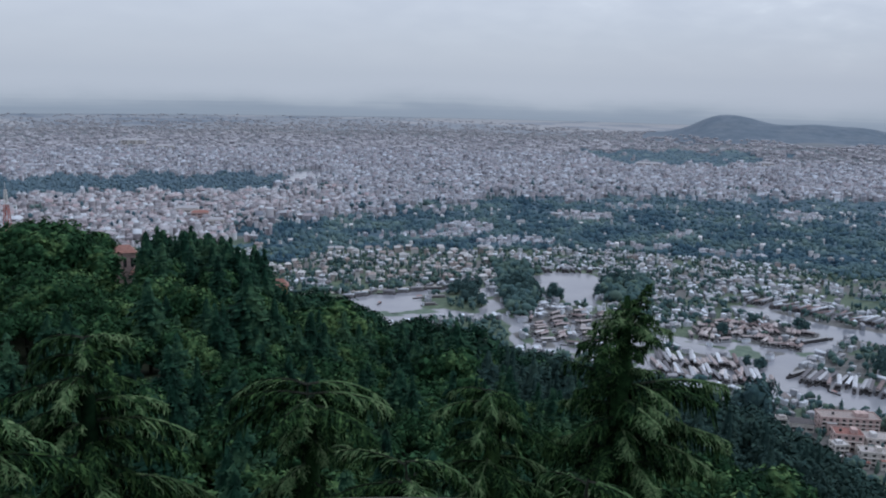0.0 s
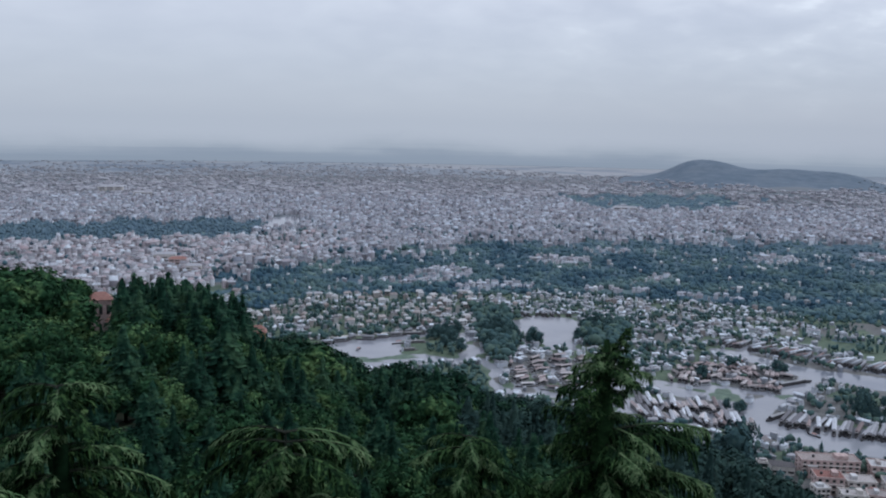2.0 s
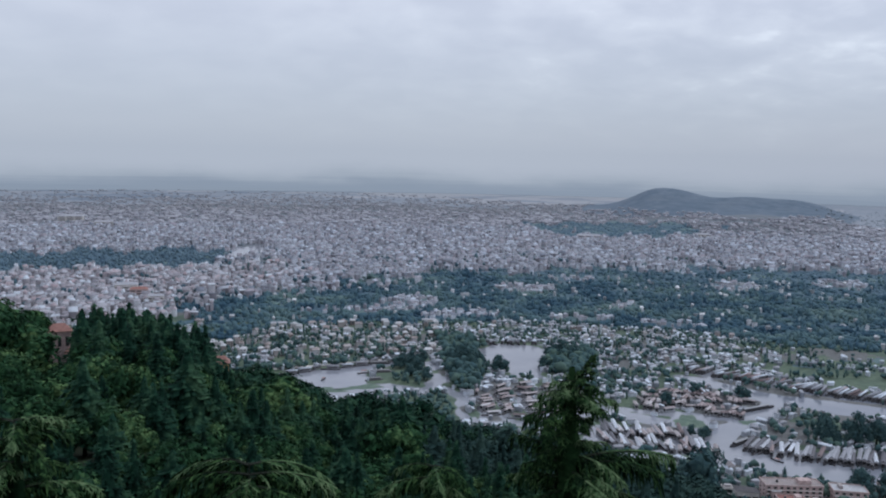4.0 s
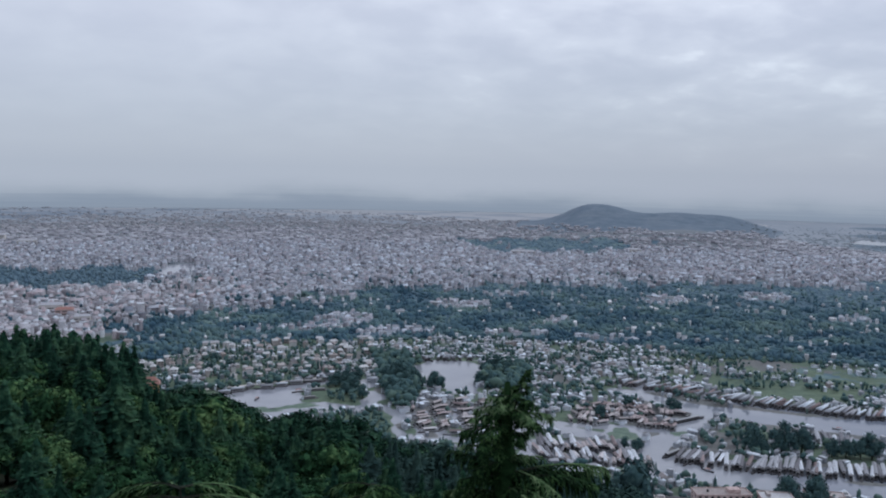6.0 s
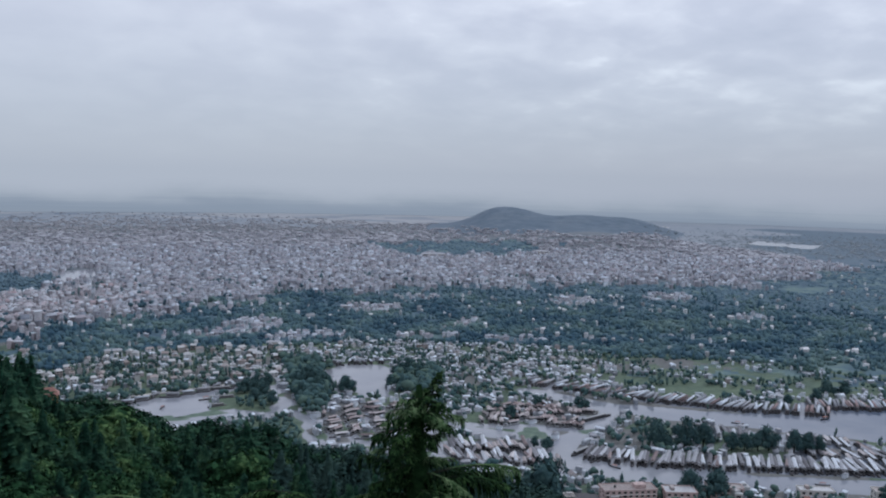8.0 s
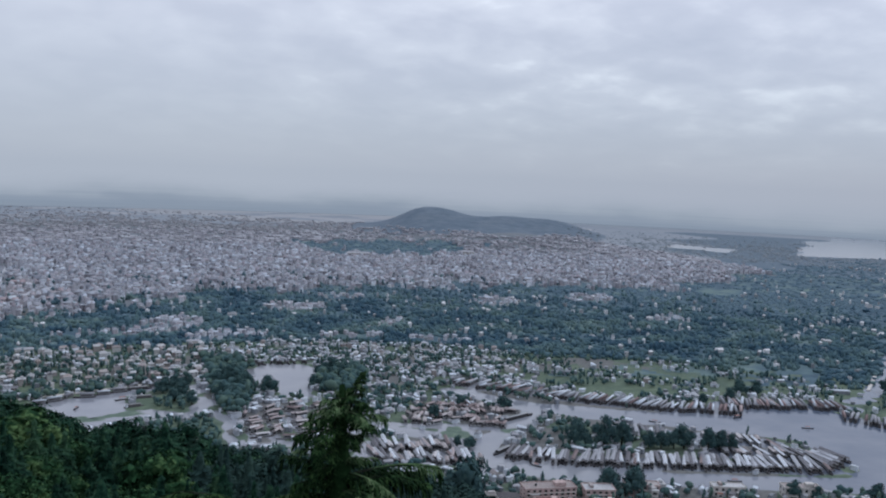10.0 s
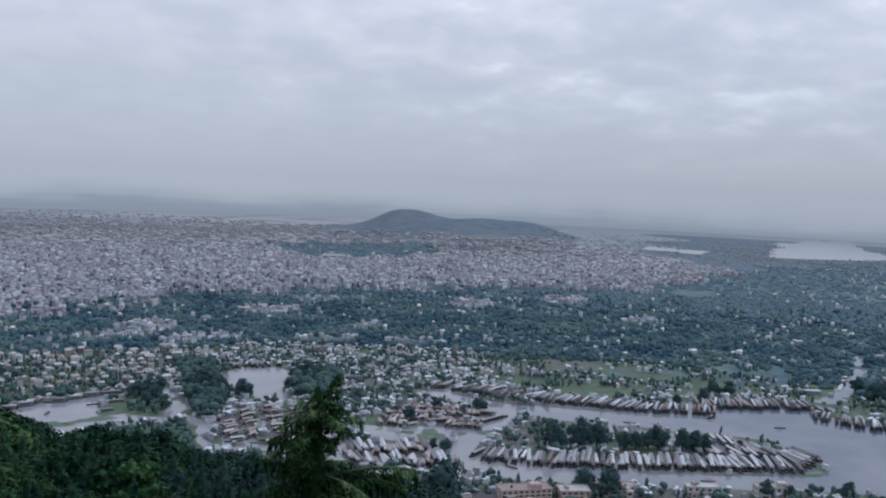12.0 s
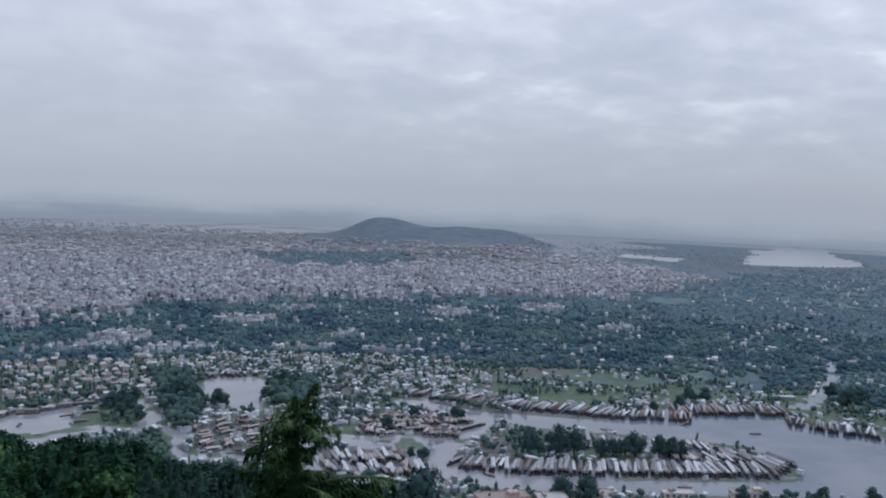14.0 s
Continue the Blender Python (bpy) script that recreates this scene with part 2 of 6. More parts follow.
def make_water():
    m = bpy.data.materials.new("lake_water")
    m.use_nodes = True
    tree = m.node_tree
    bsdf = tree.nodes["Principled BSDF"]
    bsdf.inputs["Roughness"].default_value = 0.12
    bsdf.inputs["IOR"].default_value = 1.33
    geo = tree.nodes.new("ShaderNodeNewGeometry")
    broad = node(tree, "ShaderNodeTexNoise", Scale=0.012, Detail=4.0, Roughness=0.55)
    ripple = node(tree, "ShaderNodeTexNoise", Scale=0.6, Detail=3.0, Roughness=0.5)
    for n in (broad, ripple):
        tree.links.new(geo.outputs["Position"], n.inputs["Vector"])
    axes = tree.nodes.new("ShaderNodeSeparateXYZ")
    tree.links.new(geo.outputs["Position"], axes.inputs[0])
    # pale tone: silt in the backwaters, painted cloud reflection on the far lakes
    silt_and_sky = ramp(tree, broad.outputs[0], [(0.35, (0.215, 0.232, 0.272)), (0.65, (0.285, 0.300, 0.330))])
    # blue tone: the sky's reflection put into the open lake's colour
    lake_sky_blue = ramp(tree, broad.outputs[0], [(0.35, (0.060, 0.090, 0.148)), (0.65, (0.130, 0.155, 0.205))])
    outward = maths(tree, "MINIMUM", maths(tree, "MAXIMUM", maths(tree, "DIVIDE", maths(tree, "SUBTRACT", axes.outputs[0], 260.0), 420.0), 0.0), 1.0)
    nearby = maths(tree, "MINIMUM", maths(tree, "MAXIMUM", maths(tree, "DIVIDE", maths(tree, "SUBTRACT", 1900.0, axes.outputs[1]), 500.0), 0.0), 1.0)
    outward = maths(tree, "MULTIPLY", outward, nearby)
    tree.links.new(mix(tree, outward, silt_and_sky, lake_sky_blue), bsdf.inputs["Base Color"])
    b = node(tree, "ShaderNodeBump", Strength=0.06, Distance=0.1)
    tree.links.new(ripple.outputs[0], b.inputs["Height"])
    tree.links.new(b.outputs[0], bsdf.inputs["Normal"])
    return m


def make_distance():
    """Misty plain far beyond the town, painted and self-glowing: a plain backdrop that melts into the sky."""
    m = bpy.data.materials.new("glowing_haze_backdrop")
    m.use_nodes = True
    tree = m.node_tree
    tree.nodes.clear()
    geo = tree.nodes.new("ShaderNodeNewGeometry")
    axes = tree.nodes.new("ShaderNodeSeparateXYZ")
    tree.links.new(geo.outputs["Position"], axes.inputs[0])
    stretch = tree.nodes.new("ShaderNodeMapping")
    stretch.inputs["Scale"].default_value = (0.0012, 0.0012, 0.09)
    tree.links.new(geo.outputs["Position"], stretch.inputs[0])
    streak = node(tree, "ShaderNodeTexNoise", Scale=1.0, Detail=5.0, Roughness=0.6)
    tree.links.new(stretch.outputs[0], streak.inputs["Vector"])
    # haze tones are emitted by the ring itself, with no lamp behind them
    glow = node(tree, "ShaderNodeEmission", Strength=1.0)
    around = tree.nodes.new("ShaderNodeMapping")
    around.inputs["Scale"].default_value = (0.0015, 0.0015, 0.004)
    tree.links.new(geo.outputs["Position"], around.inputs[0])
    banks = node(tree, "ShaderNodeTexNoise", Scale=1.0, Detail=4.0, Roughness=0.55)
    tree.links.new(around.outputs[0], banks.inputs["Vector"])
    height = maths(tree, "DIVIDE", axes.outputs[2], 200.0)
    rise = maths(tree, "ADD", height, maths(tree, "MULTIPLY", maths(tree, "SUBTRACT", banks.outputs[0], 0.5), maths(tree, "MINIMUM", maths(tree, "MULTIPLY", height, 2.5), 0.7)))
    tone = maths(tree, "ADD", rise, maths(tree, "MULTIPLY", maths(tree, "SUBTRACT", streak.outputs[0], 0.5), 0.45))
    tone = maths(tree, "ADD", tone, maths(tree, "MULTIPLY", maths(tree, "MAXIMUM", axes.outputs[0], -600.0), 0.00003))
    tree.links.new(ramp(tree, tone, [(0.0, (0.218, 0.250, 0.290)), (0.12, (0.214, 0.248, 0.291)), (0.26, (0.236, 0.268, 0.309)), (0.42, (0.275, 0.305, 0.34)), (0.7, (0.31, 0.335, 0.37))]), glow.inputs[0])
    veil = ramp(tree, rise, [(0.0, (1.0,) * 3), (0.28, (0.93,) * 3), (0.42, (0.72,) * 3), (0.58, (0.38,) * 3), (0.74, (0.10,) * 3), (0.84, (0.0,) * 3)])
    clear = tree.nodes.new("ShaderNodeBsdfTransparent")
    both = tree.nodes.new("ShaderNodeMixShader")
    tree.links.new(veil, both.inputs[0])
    tree.links.new(clear.outputs[0], both.inputs[1])
    tree.links.new(glow.outputs[0], both.inputs[2])
    out = tree.nodes.new("ShaderNodeOutputMaterial")
    tree.links.new(both.outputs[0], out.inputs[0])
    return m


M["water"], M["distance"] = make_water(), make_distance()

# ---------------------------------------------------------------- the lie of the land
RNG = np.random.default_rng(7)


def wobble(x, y, size, seed=0.0):
    """Smooth unevenness, about -1 to 1, with forms of the given size in metres."""
    a, b = x / size * 2.2, y / size * 2.2
    return (np.sin(a + 1.7 * np.sin(b * 0.7 + seed) + seed) + np.sin(b * 1.13 - 1.3 * np.sin(a * 0.9 + seed * 2) + 2.1)
            + 0.6 * np.sin(a * 2.3 + b * 1.9 + seed * 3) + 0.6 * np.sin(a * 1.7 - b * 2.6 + seed)) / 2.6


def polar(x, y):
    return np.degrees(np.arctan2(x, y)), np.hypot(x, y)


def spot(az, r):
    return r * math.sin(radians(az)), r * math.cos(radians(az))


# bearing, then the slope at which the tops of the crest's trees stand below the eye, and the crest's distance
CREST = np.array([(-60, 7.0, 330), (-40, 7.8, 350), (-26.6, 8.9, 370), (-25, 8.8, 370), (-23.5, 8.95, 370), (-22, 9.5, 370), (-20.6, 10.2, 370), (-19, 10.5, 370), (-16.8, 10.3, 370),
                  (-14.2, 10.0, 370), (-13.4, 10.8, 372), (-12.2, 10.9, 375), (-11.2, 11.7, 380), (-10.5, 12.7, 385), (-9.8, 13.1, 388), (-8, 13.4, 392), (-5.6, 14.2, 400), (-2.7, 15.5, 410),
                  (-0.4, 15.1, 415), (0.9, 15.6, 420), (3, 16.3, 425), (5.7, 17.1, 428), (8.5, 17.3, 430), (20, 19.4, 430), (22.6, 20.2, 430), (24.6, 21.0, 430),
                  (26.5, 22.2, 425), (28.3, 23.4, 415), (40, 32.0, 380), (60, 40.0, 300)])


def hill_height(az, r):
    slope = np.interp(az, CREST[:, 0], CREST[:, 1])
    crest = np.interp(az, CREST[:, 0], CREST[:, 2])
    top = EYE.z - crest * np.tan(np.radians(slope)) - 20.0
    near = np.interp(r, [0, 3, 8, 25, 40, 70, 100], [228.2, 228.2, 226, 211, 197, 178, 167])
    u = np.clip((r - 100) / np.maximum(crest - 100, 1), 0, 1)
    face = np.where(r < 100, near, 167 + (top - 167) * u)
    face = np.where(r > crest, top - (r - crest) * 0.72, face)
    back = 228.2 - np.maximum(r - 5, 0) * 0.42
    w = np.clip((np.abs(az) - 52) / 35, 0, 1)
    w = w * w * (3 - 2 * w)
    return face * (1 - w) + back * w


# open water: from x, y to x, y with the half width at either end
WATERS = [
    (275, 655, 310, 620, 17, 17), (310, 620, 396, 587, 17, 17), (396, 587, 500, 553, 17, 17), (500, 553, 640, 505, 17, 30),
    (312, 895, 378, 808, 12, 18), (378, 808, 480, 747, 20, 26), (480, 747, 570, 702, 26, 34), (570, 702, 645, 655, 34, 48),
    (630, 650, 760, 470, 62, 90), (760, 470, 1100, 200, 120, 260), (605, 590, 665, 520, 40, 50), (604, 628, 596, 545, 18, 20),
    (372, 800, 330, 752, 11, 11), (330, 752, 268, 690, 11, 13), (268, 690, 258, 650, 13, 15),
    (50, 975, 54, 893, 4, 4), (54, 893, 48, 850, 4, 6), (63, 893, 66, 834, 4, 4), (66, 834, 77, 809, 5, 5), (77, 809, 67, 774, 5, 5), (67, 774, 74, 740, 5, 6), (74, 740, 118, 733, 7, 7),
    (48, 850, 66, 834, 6, 5), (203, 778, 222, 751, 10, 12), (222, 751, 262, 724, 12, 10),
    (215, 778, 305, 748, 8, 8), (180, 770, 215, 778, 10, 8), (180, 770, 160, 720, 10, 8),
    (262, 724, 272, 754, 15, 15), (556, 545, 640, 572, 20, 26), (562, 556, 590, 566, 16, 16), (580, 752, 668, 728, 22, 22), (600, 734, 676, 706, 24, 24), (584, 566, 600, 606, 12, 16), (735, 770, 790, 795, 12, 8), (790, 795, 885, 868, 6, 6), (885, 868, 1003, 995, 6, 6),
]

# the wider sheets of water, as shorelines: the town bay, the square basin, a pond in the town
BAY = [(-330, 860), (-117, 903), (-65, 922), (-25, 935), (8, 951), (36, 982), (41, 972), (8, 936), (-18, 914), (-17, 866), (8, 868), (34, 848), (47, 858),
       (52, 840), (40, 828), (10, 838), (-30, 815), (-100, 780), (-330, 760)]
BASIN = [(108, 1020), (126, 1040), (168, 1056), (186, 1034), (193, 1004), (178, 972), (168, 926), (166, 890), (140, 886), (112, 894), (116, 928), (104, 962)]
POND = [(-322, 1858), (-362, 2040), (-297, 2130), (-240, 2016), (-285, 1912)]
# the large lake and the reservoir far across the plain: bearing, distance
FAR_LAKE = [(40.3, 3330), (42.6, 3380), (44.8, 3450), (46.9, 3640), (46.3, 4000), (45.5, 4020), (45.0, 4300), (44.5, 4840), (43.7, 4840), (43.3, 4560), (42.9, 4840), (42.1, 4700),
            (41.7, 4300), (41.1, 4400), (40.4, 4280), (40.9, 3950), (40.25, 3800)]
RESERVOIR = [(32.4, 3380), (33.0, 3580), (34.6, 3480), (36.7, 3480), (36.2, 3260), (34.2, 3340)]


# quays where the houseboats lie: along the bows from x, y to x, y, the gap between boats, the share of russet roofs, the size, the bearings of the sterns at either end
QUAYS = [
    (278, 660, 330, 632, 5.4, 0.05, 0, 36, 33), (330, 632, 391, 612, 5.2, 0.05, 0, 33, 30), (391, 612, 531, 568, 5.4, 0.05, 0, 31, 20), (534, 572, 574, 594, 6.4, 0.05, 0, 8, 345),
    (468, 626, 552, 600, 6.4, 0.1, 1, 24, 5), (425, 738, 470, 712, 8.0, 0.1, 1, 205, 205), (490, 700, 540, 668, 8.0, 0.1, 1, 205, 205),
    (312, 922, 404, 838, 5.6, 0.15, 1, 52, 50), (404, 838, 499, 771, 6.0, 0.2, 0, 50, 46), (499, 771, 572, 738, 5.0, 0.3, 0, 44, 34), (572, 771, 700, 734, 5.2, 0.55, 0, 30, 24),
    (662, 702, 716, 640, 6.6, 0.3, 0, 42, 46), (716, 640, 770, 570, 7.0, 0.3, 0, 46, 50),
    (176, 680, 194, 663, 4.6, 0.08, 1, 6, 6), (194, 663, 258, 648, 4.7, 0.08, 1, 6, 13), (182, 702, 248, 684, 4.7, 0.1, 1, 5, 11), (284, 760, 322, 740, 5.0, 0.6, 3, 20, 10), (228, 776, 252, 765, 5.0, 0.5, 3, 25, 20), (236, 792, 312, 762, 5.0, 0.5, 3, 30, 20), (244, 808, 330, 780, 5.0, 0.6, 3, 20, 10),
    (290, 812, 352, 786, 5.0, 0.6, 3, 15, 5), (255, 828, 318, 806, 5.2, 0.5, 3, 20, 15),
    (84, 752, 88, 822, 9.5, 0.5, 3, 84, 70), (104, 746, 106, 846, 9.5, 0.6, 3, 96, 75), (126, 752, 128, 858, 9.5, 0.5, 3, 80, 96), (148, 760, 152, 856, 9.5, 0.5, 3, 95, 75), (172, 790, 174, 850, 9.5, 0.4, 3, 84, 78),
    (-112, 896, 28, 966, 18.0, 0.0, 3, 62, 62), (110, 1044, 190, 1044, 8.0, 0.0, 3, 0, 0),
]
for x0, y0, x1, y1, _, _, size, b0, b1 in QUAYS:
    d = 15 if size < 3 else 3.5
    WATERS.append((x0 + d * math.sin(radians(b0)), y0 + d * math.cos(radians(b0)), x1 + d * math.sin(radians(b1)), y1 + d * math.cos(radians(b1)), d, d))


def off_quays(x, y, keep):
    """True where a spot lies clear of the moored boats."""
    ok = np.ones(np.shape(x), bool)
    for x0, y0, x1, y1, _, _, size, b0, b1 in QUAYS:
        d = 16 if size < 3 else 5
        p0, q0, p1, q1 = x0 + d * math.sin(radians(b0)), y0 + d * math.cos(radians(b0)), x1 + d * math.sin(radians(b1)), y1 + d * math.cos(radians(b1))
        dx, dy = p1 - p0, q1 - q0
        u = np.clip(((x - p0) * dx + (y - q0) * dy) / (dx * dx + dy * dy), 0, 1)
        ok &= np.hypot(x - p0 - u * dx, y - q0 - u * dy) > d + keep
    return ok


def outline(x, y, ring):
    """Metres from a closed line; below nought inside it."""
    x, y = np.asarray(x, float), np.asarray(y, float)
    far, inside = np.full(x.shape, 1e9), np.zeros(x.shape, bool)
    for (x0, y0), (x1, y1) in zip(ring, ring[1:] + ring[:1]):
        dx, dy = x1 - x0, y1 - y0
        u = np.clip(((x - x0) * dx + (y - y0) * dy) / (dx * dx + dy * dy), 0, 1)
        far = np.minimum(far, np.hypot(x - x0 - u * dx, y - y0 - u * dy))
        inside ^= ((y0 > y) != (y1 > y)) & (x < (x1 - x0) * (y - y0) / (y1 - y0 + 1e-9) + x0)
    return np.where(inside, -far, far)


SHORES = [BAY, BASIN, POND, [spot(*p) for p in FAR_LAKE], [spot(*p) for p in RESERVOIR]]
# islets that stand clear of the water: x, y, radius
ISLETS = [(123, 907, 11)]


def shore(x, y):
    """Metres from the nearest open water; below nought on the water."""
    best = np.full(np.shape(x), 1e9)
    for ring in SHORES:
        best = np.minimum(best, outline(x, y, ring))
    for x0, y0, r0 in ISLETS:
        best = np.maximum(best, r0 - np.hypot(x - x0, y - y0))
    for x0, y0, x1, y1, w0, w1 in WATERS:
        dx, dy = x1 - x0, y1 - y0
        u = np.clip(((x - x0) * dx + (y - y0) * dy) / (dx * dx + dy * dy), 0, 1)
        best = np.minimum(best, np.hypot(x - x0 - u * dx, y - y0 - u * dy) - (w0 + (w1 - w0) * u))
    r = np.hypot(x, y)
    return best + 3.0 * wobble(x, y, 26.0, 0.4) * np.clip((r - 560) / 200, 0.2, 6)


def fort_hill(az, r):
    back = np.exp(-((r - 3650) / 330) ** 2)
    rise = (98 * np.exp(-(np.abs(az - 17.7) / 2.6) ** 2.4) + 72 * np.exp(-(np.abs(az - 24.1) / 3.6) ** 3) + 16 * np.exp(-((az - 13.4) / 2.0) ** 2) + 15 * np.exp(-((az - 20.8) / 1.7) ** 2))
    foot = 30 * np.exp(-((r - 3080) / 260) ** 2) * np.exp(-((az - 23.0) / 4.2) ** 2)
    return back * rise + foot


def land(x, y):
    az, r = polar(x, y)
    plain = np.clip(shore(x, y) * 0.14, -1.6, 0.5)
    h = hill_height(az, r) + 1.6 * wobble(x, y, 45.0, 1.0) * np.clip((r - 60) / 60, 0, 1)
    fort = fort_hill(az, r)
    return np.where(h > 2.0, h, np.where(h > -2.0, np.maximum(plain, h * 0.5 + 1.0 - 0.5), plain)) + fort + np.clip(fort - 4, 0, 3) * wobble(x, y, 160.0, 2.0)


def ground_z(x, y):
    return float(land(np.array([x], float), np.array([y], float))[0])


# the wooded belt behind the lake: bearing, nearer edge, farther edge
BELT = np.array([(-30, 1060, 1065), (-14, 1070, 1085), (-12, 1200, 1335), (-10.5, 1060, 1370), (-9, 1060, 1400), (-6, 1150, 1440), (-1.2, 1165, 1540), (2, 1150, 1620), (5.5, 1190, 1740), (8, 1200, 1700), (11.5, 1200, 1820), (18.4, 1190, 1860), (25, 1150, 1960),
                 (33, 1180, 2030), (38, 1160, 2560), (44, 1130, 3330), (50, 1100, 3600), (60, 1100, 3600)])
CITY_END = np.array([(-34, 4900), (-15, 4900), (0, 4700), (10, 4200), (14, 3850), (24, 3600), (29, 3300), (35, 2900), (39, 2500), (42, 1500)])


def belt_edge(az, r):
    az = az + 0.9 * np.sin(r / 41) + 0.6 * np.sin(r / 17 + 1)
    ragged = 55 * np.sin(az * 1.9 + 0.6) + 38 * np.sin(az * 4.7 + r / 70) + 25 * np.sin(az * 11.0 - r / 33)
    return np.interp(az, BELT[:, 0], BELT[:, 2]) + ragged


def in_belt(az, r):
    return (r > np.interp(az + 0.9 * np.sin(r / 41), BELT[:, 0], BELT[:, 1])) & (r < belt_edge(az, r))


def in_park(az, r):
    a = (az < -9.6 + 1.2 * np.sin(r / 60)) & (r > 1735 + 30 * np.sin(az * 2)) & (r < 2040 + 45 * np.sin(az * 1.3) + 30 * np.sin(az * 4))
    b = ((az - 14.6) / 5.8) ** 2 + ((r - 2740) / 290) ** 2 < 1 + 0.45 * np.sin(az * 2.1 + r / 90) + 0.3 * np.sin(az * 5 - r / 47)
    return a | b


def in_city(az, r):
    return (r > belt_edge(az, r)) & (r < np.interp(az, CITY_END[:, 0], CITY_END[:, 1])) & ~in_park(az, r)


# wooded blocks and gardens between the canals, and the reed bed beside the bay
WOOD_BLOCK = [(66, 1084), (122, 1050), (100, 960), (110, 905), (84, 845), (70, 850), (66, 930)]
GARDEN_ISLE = [(-16, 952), (34, 970), (46, 890), (32, 858), (-12, 868)]
BASIN_WOOD = [(196, 1000), (182, 965), (176, 905), (205, 880), (236, 940), (232, 1000)]
REEDS = [(20, 800), (46, 826), (62, 824), (66, 790), (60, 755), (66, 735), (30, 735)]


def in_groves(x, y):
    return (outline(x, y, WOOD_BLOCK) < 0) | (outline(x, y, BASIN_WOOD) < 0)


def in_isle(x, y):
    """The crowded islands between the channels."""
    return ((x - 132) / 62) ** 2 + ((y - 800) / 62) ** 2 < 1


def in_field(az, r):
    return (az > 24.5) & (az < 42) & (r > 985) & (r < 1098 + 9 * (az - 27) + 18 * np.sin(az * 1.7) + 12 * np.sin(az * 5.1))


# ---------------------------------------------------------------- mesh tools
def soup(name, verts, tris, mats, slots=None, smooth=False):
    """A mesh from arrays of corners and triangles."""
    me = bpy.data.meshes.new(name)
    verts, tris = np.asarray(verts, np.float32), np.asarray(tris, np.int32)
    me.vertices.add(len(verts))
    me.vertices.foreach_set("co", verts.ravel())
    me.loops.add(3 * len(tris))
    me.loops.foreach_set("vertex_index", tris.ravel())
    me.polygons.add(len(tris))
    me.polygons.foreach_set("loop_start", np.arange(0, 3 * len(tris), 3, dtype=np.int32))
    for m in mats:
        me.materials.append(m)
    if slots is not None:
        me.polygons.foreach_set("material_index", np.asarray(slots, np.int32))
    if smooth:
        me.polygons.foreach_set("use_smooth", np.ones(len(tris), bool))
    me.update(calc_edges=True)
    return me


def mass(name, kinds, places, mats, label, category, smooth=False):
    """Many alike pieces joined into one object of stuff. kinds: (verts, tris, slots); places: rows of kind, x, y, z, turn, sx, sy, sz."""
    vs, ts, ss, at = [], [], [], 0
    for k, (v, t, s) in enumerate(kinds):
        rows = places[places[:, 0] == k]
        if not len(rows):
            continue
        c, n = np.cos(rows[:, 4]), np.sin(rows[:, 4])
        p = v[None] * rows[:, None, 5:8]
        out = np.stack([p[..., 0] * c[:, None] - p[..., 1] * n[:, None], p[..., 0] * n[:, None] + p[..., 1] * c[:, None], p[..., 2]], -1) + rows[:, None, 1:4]
        vs.append(out.reshape(-1, 3))
        ts.append((t[None] + (at + np.arange(len(rows)) * len(v))[:, None, None]).reshape(-1, 3))
        ss.append(np.tile(s, len(rows)))
        at += len(rows) * len(v)
    ob = new(name, soup(name, np.concatenate(vs), np.concatenate(ts), mats, np.concatenate(ss), smooth=smooth))
    return tagged(ob, label, category, kind="stuff")


def part(name, bm, material, parent, label=""):
    me = bpy.data.meshes.new(name)
    bm.to_mesh(me)
    bm.free()
    me.materials.append(material)
    ob = new(name, me)
    ob.parent = parent
    return tagged(ob, label)


def soup_part(name, verts, tris, material, parent, label="", smooth=False):
    ob = new(name, soup(name, verts, tris, [material], smooth=smooth))
    ob.parent = parent
    return tagged(ob, label)


def thing(name, label, category, group="", kind=""):
    return tagged(new(name), label, category, group, kind)


def box(bm, x0, x1, y0, y1, z0, z1, bevel=0.0):
    made = bmesh.ops.create_cube(bm, size=1.0, matrix=Matrix.Translation(((x0 + x1) / 2, (y0 + y1) / 2, (z0 + z1) / 2)) @ Matrix.Diagonal((x1 - x0, y1 - y0, z1 - z0, 1)))
    if bevel:
        edges = list({e for v in made["verts"] for e in v.link_edges})
        bmesh.ops.bevel(bm, geom=edges, offset=bevel, segments=1, affect="EDGES")
    return bm


def strut(bm, a, b, r0, r1=None, sides=5):
    a, b = Vector(a), Vector(b)
    m = Matrix.Translation((a + b) / 2) @ (b - a).to_track_quat("Z", "Y").to_matrix().to_4x4()
    bmesh.ops.create_cone(bm, cap_ends=True, segments=sides, radius1=r0, radius2=r0 if r1 is None else r1, depth=(b - a).length, matrix=m)
    return bm


